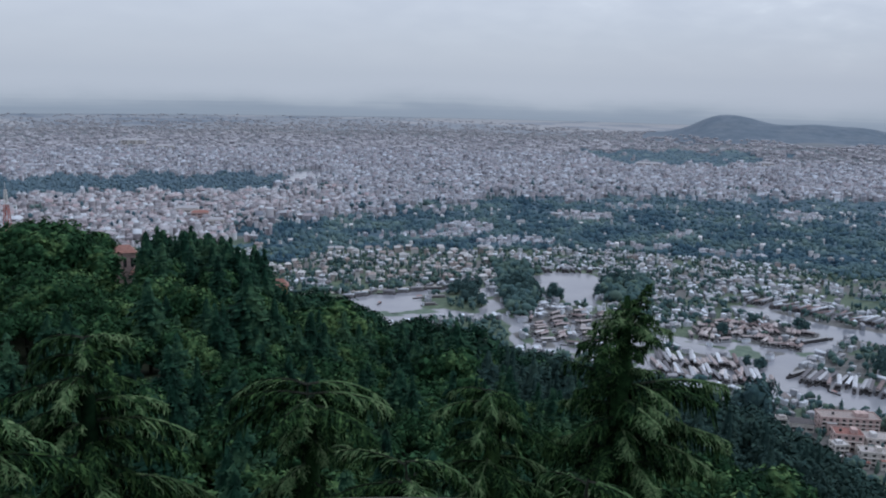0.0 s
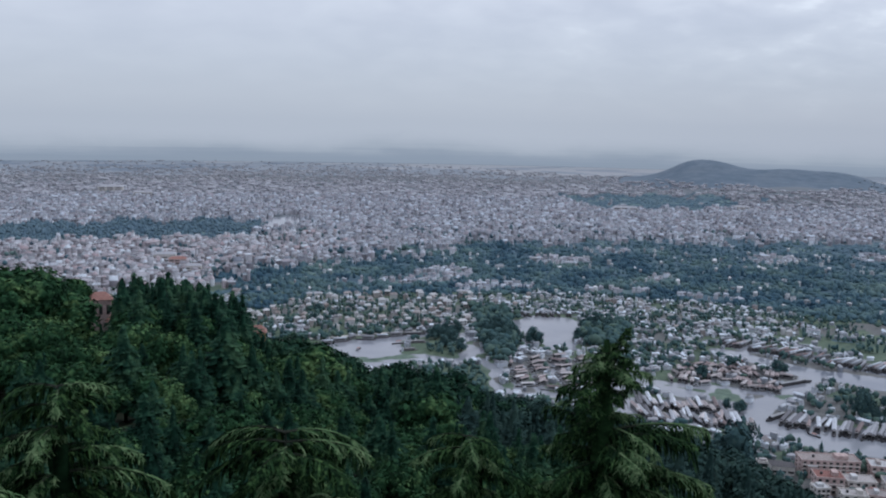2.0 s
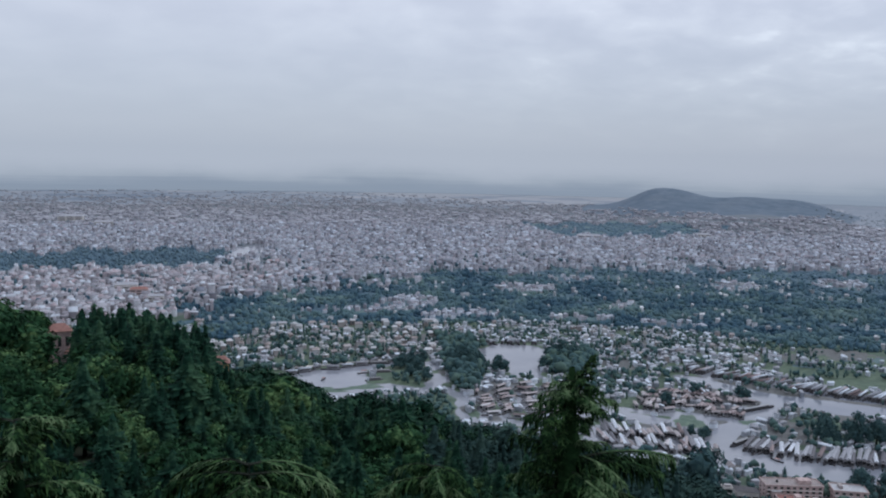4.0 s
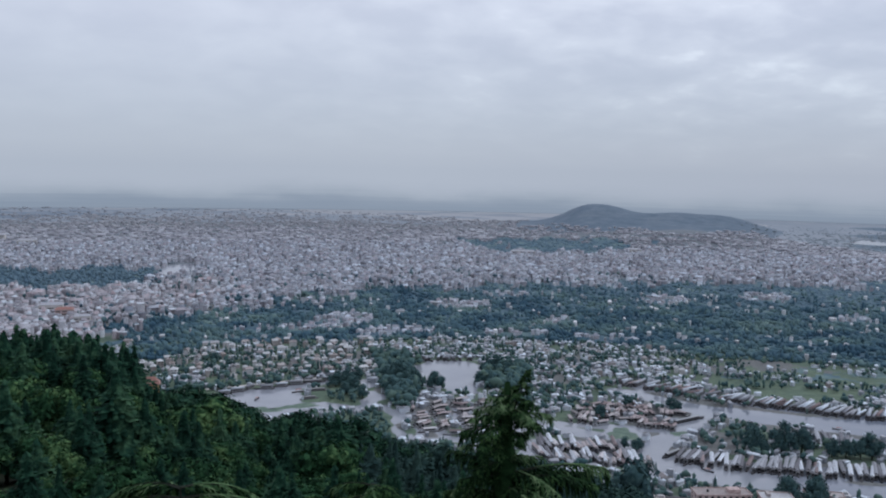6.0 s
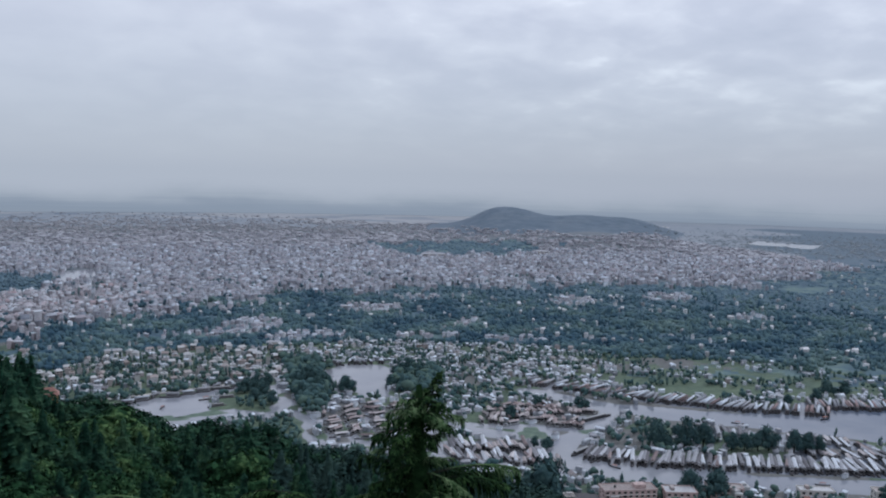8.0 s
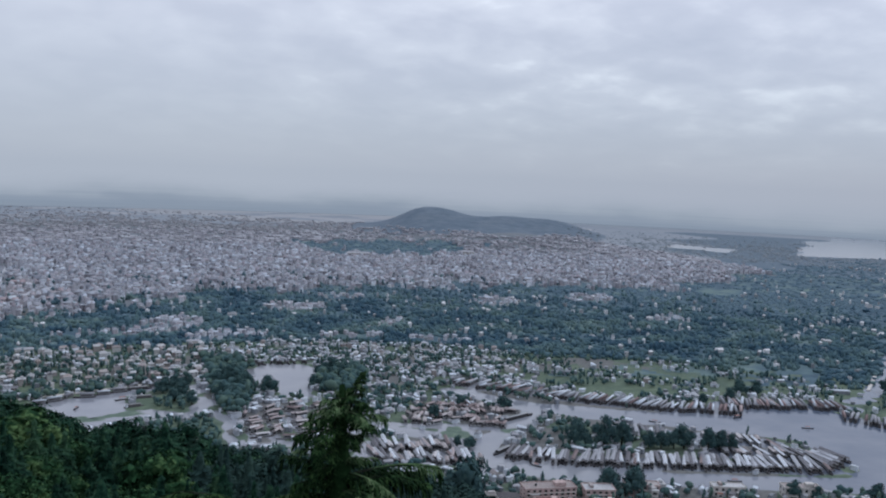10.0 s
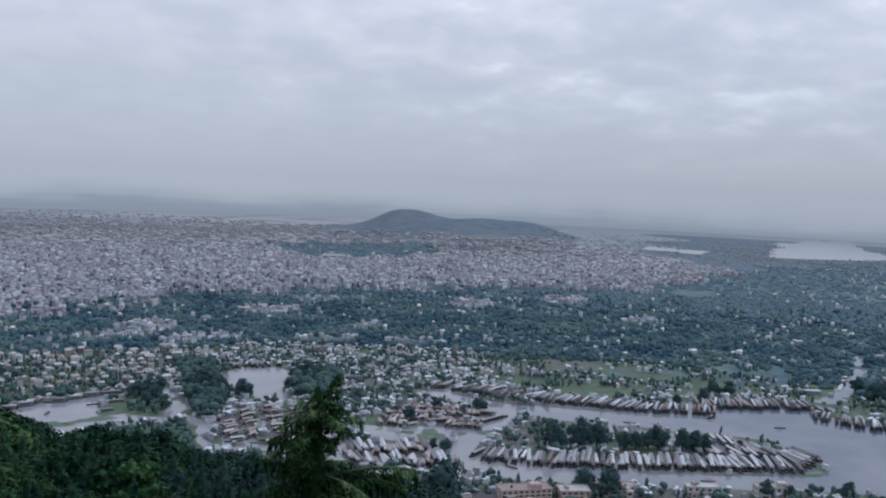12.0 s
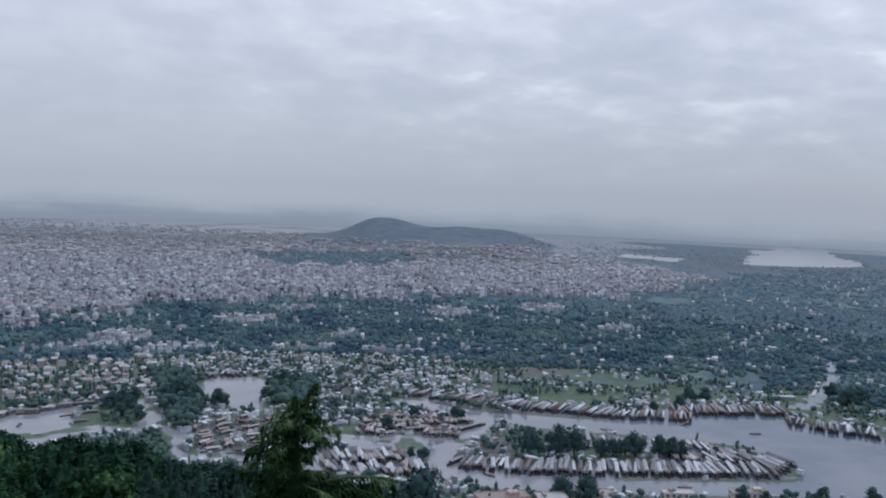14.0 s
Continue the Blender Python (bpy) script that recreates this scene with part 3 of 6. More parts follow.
# ---------------------------------------------------------------- ground, water, distance
def make_ground():
    az = np.radians(np.concatenate([np.arange(-180, -36, 6.0), np.arange(-36, 54, 0.45), np.arange(54, 180, 6.0)]))
    r = np.concatenate([[0.002], np.geomspace(3, 480, 90), np.arange(485, 1240, 4.5), np.geomspace(1246, 4950, 190), [5600, 6400]])
    A, R = np.meshgrid(az, r)
    x, y = R * np.sin(A) + 0.7 * np.exp(-R / 2), R * np.cos(A) - 0.4 * np.exp(-R / 2)
    z = land(x, y)
    n, m = A.shape
    i = np.arange(n - 1)[:, None] * m + np.arange(m)[None]
    j = np.arange(n - 1)[:, None] * m + (np.arange(m)[None] + 1) % m
    tris = np.concatenate([np.stack([i, i + m, j + m], -1).reshape(-1, 3), np.stack([i, j + m, j], -1).reshape(-1, 3)])[:, ::-1]
    verts = np.stack([x, y, z], -1).reshape(-1, 3)
    mid = verts[tris].mean(1)
    a, d = polar(mid[:, 0], mid[:, 1])
    slots = np.full(len(tris), 1)
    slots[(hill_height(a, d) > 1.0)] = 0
    green = in_field(a, d) | (in_belt(a, d)) | in_park(a, d) | (wobble(mid[:, 0], mid[:, 1], 90.0, 3.0) > np.where((a > 20) & (d < 960), 0.3, -0.35)) & (d < 1250) | (a > 40)
    slots[(slots == 1) & green] = 2
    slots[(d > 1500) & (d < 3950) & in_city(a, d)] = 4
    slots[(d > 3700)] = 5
    # strips turn paler to the right, standing for thicker haze
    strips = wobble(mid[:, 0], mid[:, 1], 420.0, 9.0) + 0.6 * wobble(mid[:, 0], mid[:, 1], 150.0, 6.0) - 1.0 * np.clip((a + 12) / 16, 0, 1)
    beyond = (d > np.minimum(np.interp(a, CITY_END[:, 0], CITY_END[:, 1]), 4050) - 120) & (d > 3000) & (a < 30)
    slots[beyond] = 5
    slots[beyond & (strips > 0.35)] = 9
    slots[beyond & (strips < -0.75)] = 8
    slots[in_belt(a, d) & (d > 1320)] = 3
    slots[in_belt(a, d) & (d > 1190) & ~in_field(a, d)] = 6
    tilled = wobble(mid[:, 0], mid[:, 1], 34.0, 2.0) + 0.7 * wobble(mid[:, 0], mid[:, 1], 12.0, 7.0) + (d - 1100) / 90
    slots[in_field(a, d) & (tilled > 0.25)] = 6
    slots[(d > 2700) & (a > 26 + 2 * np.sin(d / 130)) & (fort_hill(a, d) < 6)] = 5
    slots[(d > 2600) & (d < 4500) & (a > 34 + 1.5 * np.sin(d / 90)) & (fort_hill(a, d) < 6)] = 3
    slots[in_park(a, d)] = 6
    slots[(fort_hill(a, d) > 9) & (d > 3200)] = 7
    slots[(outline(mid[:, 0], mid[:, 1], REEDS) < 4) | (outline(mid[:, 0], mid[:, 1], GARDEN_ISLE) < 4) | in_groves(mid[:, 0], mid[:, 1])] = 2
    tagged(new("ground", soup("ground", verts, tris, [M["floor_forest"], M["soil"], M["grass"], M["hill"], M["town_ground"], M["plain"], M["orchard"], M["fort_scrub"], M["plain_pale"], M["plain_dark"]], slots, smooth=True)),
           "wooded hill slope falling to a flat built-up valley floor", "ground", kind="structure")


make_ground()


def make_lake():
    bm = bmesh.new()
    ring = [bm.verts.new((r * math.sin(radians(a)), r * math.cos(radians(a)), 0.0)) for r, steps in ((300, range(-60, 101, 4)), (5600, range(100, -61, -4))) for a in steps]
    bm.faces.new(ring[::-1])
    bmesh.ops.triangulate(bm, faces=bm.faces[:])
    bmesh.ops.recalc_face_normals(bm, faces=bm.faces[:])
    me = bpy.data.meshes.new("water")
    bm.to_mesh(me)
    bm.free()
    if me.polygons[0].normal.z < 0:
        me.flip_normals()
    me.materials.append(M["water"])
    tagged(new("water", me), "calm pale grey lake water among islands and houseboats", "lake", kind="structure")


make_lake()


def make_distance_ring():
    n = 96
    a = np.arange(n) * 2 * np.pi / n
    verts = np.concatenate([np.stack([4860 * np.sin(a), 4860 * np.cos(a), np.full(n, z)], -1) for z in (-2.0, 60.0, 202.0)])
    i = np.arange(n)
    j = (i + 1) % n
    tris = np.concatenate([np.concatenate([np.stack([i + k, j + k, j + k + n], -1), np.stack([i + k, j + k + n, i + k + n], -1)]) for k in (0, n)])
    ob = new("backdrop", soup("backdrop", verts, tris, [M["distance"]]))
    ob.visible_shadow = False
    tagged(ob, "glowing backdrop painted as a hazy blue-grey plain fading into low cloud", "distance", kind="structure")


make_distance_ring()


# ---------------------------------------------------------------- trees
def kite(rng, base, tip, wide, sag):
    """Two triangles: a ragged spray from base to tip."""
    base, tip = np.array(base), np.array(tip)
    along = tip - base
    side = np.cross(along, (0, 0, 1.0))
    side = side / (np.linalg.norm(side) + 1e-6) * wide
    m = base + along * rng.uniform(0.45, 0.7)
    a, b = m + side + (0, 0, -sag * rng.uniform(0.5, 1.5)), m - side + (0, 0, -sag * rng.uniform(0.5, 1.5))
    return [base, a, tip, b]


def quads(corners):
    v = np.array(corners).reshape(-1, 3)
    k = np.arange(0, len(v), 4)
    t = np.concatenate([np.stack([k, k + 1, k + 2], -1), np.stack([k, k + 2, k + 3], -1)])
    return v, t


def trunk_shape(h, r0, r1, lean=0.0, sides=6, rings=4):
    u = np.linspace(0, 1, rings)
    a = np.arange(sides) * 2 * np.pi / sides
    v = np.concatenate([np.stack([(r0 + (r1 - r0) * t) * np.cos(a) + lean * t * t, (r0 + (r1 - r0) * t) * np.sin(a), np.full(sides, h * t - 0.6 * (t == 0))], -1) for t in u])
    tris = []
    for k in range(rings - 1):
        for s in range(sides):
            p, q = k * sides + s, k * sides + (s + 1) % sides
            tris += [(p, q, q + sides), (p, q + sides, p + sides)]
    return v, np.array(tris)


def core(rng, profile, sides=7):
    """Opaque core added inside a crown to block light: rings of height and radius, made uneven."""
    v, t = [], []
    for k, (z, r) in enumerate(profile):
        for s in range(sides):
            a = (s + 0.5 * (k % 2)) * 6.283 / sides
            f = r * rng.uniform(0.72, 1.22)
            v.append((f * math.cos(a), f * math.sin(a), z + r * rng.uniform(-0.25, 0.25)))
            if k:
                p, q = (k - 1) * sides + s, (k - 1) * sides + (s + 1) % sides
                t += [(p, q, q + sides), (p, q + sides, p + sides)]
    return np.array(v), np.array(t)


def joined(*pieces):
    v = np.concatenate([p[0] for p in pieces])
    off = np.cumsum([0] + [len(p[0]) for p in pieces])
    return v, np.concatenate([p[1] + o for p, o in zip(pieces, off)])


def conifer_shape(seed, h=13.0, rad=3.2, levels=10, boughs=6):
    """Crown of a conifer: ragged flat tiers of broad boughs with dark gaps between them."""
    rng = np.random.default_rng(seed)
    out = []
    for k in range(levels):
        u = (k + rng.uniform(-0.25, 0.25)) / levels
        z = h * (0.16 + 0.80 * u)
        reach = rad * min(1.0, 0.6 + 2.0 * u) * (1.02 - u) ** 0.72 * rng.uniform(0.7, 1.15)
        n = boughs if u < 0.65 else boughs - 2
        turn = rng.uniform(0, 6.28)
        for s in range(n):
            a = turn + s * 6.283 / n + rng.normal(0, 0.25)
            d, e = np.array((math.cos(a), math.sin(a), 0)), np.array((-math.sin(a), math.cos(a), 0))
            l = reach * rng.uniform(0.6, 1.2)
            drop = rng.uniform(-0.05, 0.28)
            z0 = z + rng.normal(0, 0.02) * h
            out += kite(rng, d * 0.1 * l + (0, 0, z0), d * l + (0, 0, z0 - drop * l), l * rng.uniform(0.13, 0.22), 0.10 * l)
            for f in (-1, 1):
                m = l * rng.uniform(0.55, 0.85)
                out += kite(rng, d * 0.3 * l + (0, 0, z0 + 0.05 * l), d * m + e * f * m * rng.uniform(0.4, 0.6) + (0, 0, z0 - drop * m), m * rng.uniform(0.09, 0.15), 0.12 * m)
            out += kite(rng, d * 0.55 * l + (0, 0, z0 + 0.06 * l), d * l * 0.98 + (0, 0, z0 - (drop + 0.3) * l), l * 0.17, 0.2 * l)
    for s in range(4):
        a = s * 1.57 + rng.uniform(0, 1)
        out += kite(rng, (0, 0, h * 0.99), (0.55 * math.cos(a), 0.55 * math.sin(a), h * rng.uniform(0.90, 0.95)), 0.3, 0.15)
    # an added core keeps light out of the tiers
    return joined(quads(out), core(rng, [(h * u, rad * 0.5 * (1.0 - u) ** 0.75) for u in (0.15, 0.38, 0.62, 0.84, 0.98)], 6))


def leafy_shape(seed, h=10.0, rad=4.0, lobes=10, leaves=40, fine=1.0, dense=True, low=0.38):
    """Crown of a broadleaved tree: lobes of leaf clumps round added light-blocking cores, with gaps between them."""
    rng = np.random.default_rng(seed)
    out, light_blockers = [], []
    for k in range(lobes):
        a, u = rng.uniform(0, 6.28), rng.uniform(0, 1)
        c = np.array((math.cos(a) * rad * 0.62 * math.sqrt(u), math.sin(a) * rad * 0.62 * math.sqrt(u), h * (low + (0.8 - low) * rng.uniform(0, 1) * (1.15 - 0.6 * u))))
        lr = rad * rng.uniform(0.30, 0.52)
        if dense:
            v, t = core(rng, [(-0.6 * lr, 0.1 * lr), (0.0, 0.72 * lr), (0.66 * lr, 0.02 * lr)], 4)
            light_blockers.append((v + c, t))
        d = rng.normal(0, 1, (leaves, 3))
        d[:, 2] = np.abs(d[:, 2]) * 1.15 - 0.4
        d /= np.linalg.norm(d, axis=1)[:, None]
        p = c + d * lr * rng.uniform(0.62, 1.12, (leaves, 1)) * (1, 1, 0.85)
        e = np.cross(d, rng.normal(0, 1, (leaves, 3)))
        e /= np.linalg.norm(e, axis=1)[:, None]
        f = np.cross(d, e) + d * rng.uniform(-0.2, 0.6, (leaves, 1))
        size = rad * rng.uniform(0.10, 0.19, (leaves, 1)) * fine
        out.append(np.stack([p - e * size * 0.8, p + e * size * 0.8, p + f * size * 1.5], 1).reshape(-1, 3))
    v = np.concatenate(out)
    return joined((v, np.arange(len(v)).reshape(-1, 3)), *light_blockers)


def far_tree_shape(seed, clumps=3, tall=False, plain=False):
    """A tree a kilometre off: a few knobbly clumps of leaves."""
    rng = np.random.default_rng(seed)
    bm = bmesh.new()
    bmesh.ops.create_icosphere(bm, subdivisions=1, radius=1.0)
    bm.verts.ensure_lookup_table()
    bv = np.array([v.co for v in bm.verts])
    bt = np.array([[v.index for v in f.verts] for f in bm.faces])
    bm.free()
    if plain:
        bv = np.array([(1, 0, 0), (-1, 0, 0), (0, 1, 0), (0, -1, 0), (0, 0, 1), (0, 0, -1)], float)
        bt = np.array([(0, 2, 4), (2, 1, 4), (1, 3, 4), (3, 0, 4), (2, 0, 5), (1, 2, 5), (3, 1, 5), (0, 3, 5)])
    vs, ts = [], []
    for k in range(clumps):
        c = np.array((rng.normal(0, 0.3), rng.normal(0, 0.3), 0.62 + 0.25 * k / clumps + rng.normal(0, 0.08))) if not tall else np.array((rng.normal(0, 0.05), rng.normal(0, 0.05), 0.35 + 0.5 * k / clumps))
        size = (0.55, 0.55, 0.42) if not tall else (0.3, 0.3, 0.42)
        v = bv * size * rng.uniform(0.6, 1.3, (len(bv), 1)) * rng.uniform(0.7, 1.1) + c
        ts.append(bt + len(bv) * k)
        vs.append(v)
    v = np.concatenate(vs)
    v[:, 2] = np.maximum(v[:, 2], 0.02)
    return v, np.concatenate(ts)


PINES = [conifer_shape(20 + k, 13.0, rad, 13, 8) for k, rad in enumerate((3.6, 4.4, 3.3, 4.8))]
PINES_FAR = [conifer_shape(30 + k, 13.0, rad, 11, 6) for k, rad in enumerate((3.6, 4.4, 3.2, 4.8))]
LEAFY = [leafy_shape(40 + k, 10.0, rad, 12, 96, 0.55) for k, rad in enumerate((4.0, 4.6, 3.6))]
LEAFY_NEAR = [leafy_shape(44 + k, 10.0, rad, 13, 105, 0.62) for k, rad in enumerate((4.0, 4.6, 3.6))]
LEAFY_FAR = [leafy_shape(50 + k, 10.0, rad, 10, 64, 0.64) for k, rad in enumerate((4.0, 4.6, 3.6))]
TRUNK_PINE = trunk_shape(12.5, 0.28, 0.04)
TRUNK_LEAFY = trunk_shape(6.0, 0.3, 0.12, 0.4)

# spots kept clear of trees on the slope: x, y, radius
CLEAR = []
for az_, r_, w_ in ((-19.7, 366, 8), (-19.6, 352, 8), (-19.6, 340, 7), (-19.6, 328, 6), (-10.4, 386, 8), (-10.2, 372, 8), (-10.2, 358, 7), (-26.5, 400, 5)):
    CLEAR.append((*spot(az_, r_), w_))


def hillside_places():
    xs, ys = [], []
    for step, lo, hi in ((7.4, 34, 190), (10.0, 190, 300), (11.0, 300, 600)):
        g = np.arange(-340, 540, step)
        x, y = (v.ravel() for v in np.meshgrid(g, g))
        x, y = x + RNG.uniform(-0.48, 0.48, x.shape) * step, y + RNG.uniform(-0.48, 0.48, x.shape) * step
        ring = (np.hypot(x, y) > lo) & (np.hypot(x, y) <= hi)
        xs.append(x[ring])
        ys.append(y[ring])
    a, d = RNG.uniform(-19.6, -9.6, 90), RNG.uniform(318, 376, 90)
    xs.append(d * np.sin(np.radians(a)))
    ys.append(d * np.cos(np.radians(a)))
    x, y = np.concatenate(xs), np.concatenate(ys)
    az, r = polar(x, y)
    crest = np.interp(az, CREST[:, 0], CREST[:, 2])
    ok = (az > -37) & (az < 44) & (r > 34) & (r < crest + 24)
    for cx, cy, w in CLEAR:
        ok &= np.hypot(x - cx, y - cy) > w
    x, y, az, r = x[ok], y[ok], az[ok], r[ok]
    z = land(x, y)
    ok = z > 3.0
    x, y, az, r, z = x[ok], y[ok], az[ok], r[ok], z[ok]
    leafy = (wobble(x, y, 80.0, 5.0) + RNG.normal(0, 0.4, x.shape) + 0.9 * (az < -20) * (r > 250) + 0.35 * (r < 260) + 0.2 + 1.0 * (az > -9) * (r > 290) - 1.3 * (az > -19) * (az < -10.5) * (r > 300) > 0.45)
    leafy = leafy | (az > -9) & (r > 330) | (az < -20) & (r > 290)
    kind = np.where(leafy, 4 + RNG.integers(0, 3, x.shape), RNG.integers(0, 4, x.shape))
    size = RNG.uniform(0.9, 1.45, x.shape) * np.where(RNG.uniform(0, 1, x.shape) < 0.12, 1.2, 1.0)
    size = size * np.interp(r, [150, 260], [1.0, 1.3])
    size = size * np.where(r > 300, RNG.choice([0.82, 0.94, 1.04, 1.14], x.shape) * np.where((az < -19.5) | (az > 14), 1.16, 1.0), 1.0)
    size = np.where((az > -19) & (az < -10.8) & (r > 325), size * 1.04, size)
    room = (EYE.z - r * np.tan(np.radians(np.interp(r, [34, 70, 115], [27, 24.5, 18]))) - z) / 13.5
    size = np.where(r < 150, np.minimum(size, np.maximum(room, 0.3)), size)
    ridge = (az > -19.5) & (az < -10) & (r > 300)
    size = size * np.where(ridge, RNG.choice([0.78, 0.95, 1.06, 1.12], x.shape), 1.0)
    slope = np.interp(az, CREST[:, 0], CREST[:, 1]) - RNG.uniform(-0.4, 0.6, x.shape) - np.where(az < -9, RNG.uniform(0.1, 0.75, x.shape), 0.0) + 0.15 * (az < -20)
    # the sight lines to the two ridge houses stay open
    slope = np.where((az > -21.2) & (az < -18.5) & (r < 367), 12.4, np.where((az > -11.1) & (az < -9.9) & (r < 387), 13.4, slope))
    cap = (EYE.z - r * np.tan(np.radians(slope)) - z) / np.where(kind > 3, 10.3, 13.0)
    size = np.where((kind > 3) & (r > 290), size * 1.3, size)
    size = np.where(r > 200, np.minimum(size, np.maximum(cap, 0.35)), size)
    wide = np.maximum(size, 0.95) * np.where(ridge, 1.02, 1.0) * RNG.uniform(0.9, 1.3, x.shape) * np.where(r > 300, 1.2, 1.0)
    return np.stack([kind, x, y, z - 0.2, RNG.uniform(0, 6.28, x.shape), wide, wide, size], -1), r


def make_hillside():
    rows, r = hillside_places()
    order = np.argsort(r)
    near, far = order[:220], order[220:]
    kinds = []
    for crown, trunk, slot in [(p, TRUNK_PINE, 0) for p in PINES] + [(p, TRUNK_LEAFY, 1) for p in LEAFY] + [(p, TRUNK_PINE, 0) for p in PINES_FAR] + [(p, TRUNK_LEAFY, 0) for p in LEAFY_FAR]:
        kinds.append((np.concatenate([crown[0], trunk[0][:12]]), np.concatenate([crown[1], trunk[1][:12] + len(crown[0])]), np.concatenate([np.full(len(crown[1]), slot), np.full(12, 2)])))
    woods = rows[far].copy()
    woods[:, 0] += 7 * (((r[far] > 310) & (np.degrees(np.arctan2(woods[:, 1], woods[:, 2])) > -20)) | (r[far] > 230) & (np.degrees(np.arctan2(woods[:, 1], woods[:, 2])) > 4))
    # trees low on the right get the haze-tinted foliage colour
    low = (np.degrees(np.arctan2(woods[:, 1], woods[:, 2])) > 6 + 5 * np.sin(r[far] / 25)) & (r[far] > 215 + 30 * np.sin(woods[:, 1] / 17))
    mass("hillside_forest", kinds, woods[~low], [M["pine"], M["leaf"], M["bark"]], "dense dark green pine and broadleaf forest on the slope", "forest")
    mass("lower_forest", kinds, woods[low], [M["blue_pine"], M["blue_pine"], M["bark"]], "wood at the foot of the slope, tinted blue with haze", "forest")
    models = []
    for k in range(7):
        pine = k < 4
        ob = thing("pine_tree" if pine else "broadleaf_tree", "dark green pine with drooping tiers on the slope" if pine else "mid-green broadleaf tree with a rounded crown on the slope",
                   "tree", "trees on the hillside")
        soup_part("trunk", *(TRUNK_PINE if pine else TRUNK_LEAFY), M["bark"], ob)
        soup_part("crown", *(PINES[k] if pine else LEAFY_NEAR[k - 4]), M["pine" if pine else "leaf"], ob)
        models.append([ob, False])
    for k, x, y, z, turn, sx, sy, sz in rows[near]:
        ob, used = models[int(k)]
        m = pose(x, y, z, 0, 0, math.degrees(turn))
        if used:
            made = copy_thing(ob, m)
        else:
            ob.matrix_basis = m
            models[int(k)][1] = True
            made = ob
        made.scale = (sx, sy, sz)


make_hillside()


SHRUBS = [leafy_shape(54 + k, 10.0, 4.6, 7, 34, 0.8, False) for k in range(3)]


def make_undergrowth():
    x, y, az, r = sector(4.7, 14, 160, -36, 36)
    z = land(x, y)
    n = len(x)
    size = np.minimum(RNG.uniform(0.3, 0.65, n), np.maximum((EYE.z - r * math.tan(radians(24.5)) - z) / 11.0, 0.15))
    rows = np.stack([RNG.integers(0, 3, n), x, y, z - 2.2 * size, RNG.uniform(0, 6.28, n), size, size, size * 1.05], -1)
    # shrubs on the right share that haze tint
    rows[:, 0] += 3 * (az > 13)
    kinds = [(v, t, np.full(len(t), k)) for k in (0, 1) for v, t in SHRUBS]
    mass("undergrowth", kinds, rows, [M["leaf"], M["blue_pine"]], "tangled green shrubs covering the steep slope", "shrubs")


def sector(step, r0, r1, a0, a1):
    """An uneven spread of spots, one for about every step x step metres of a sector."""
    n = int(0.5 * (r1 * r1 - r0 * r0) * radians(a1 - a0) / (step * step))
    r = np.sqrt(RNG.uniform(r0 * r0, r1 * r1, n))
    az = RNG.uniform(a0, a1, n)
    return r * np.sin(np.radians(az)), r * np.cos(np.radians(az)), az, r


make_undergrowth()


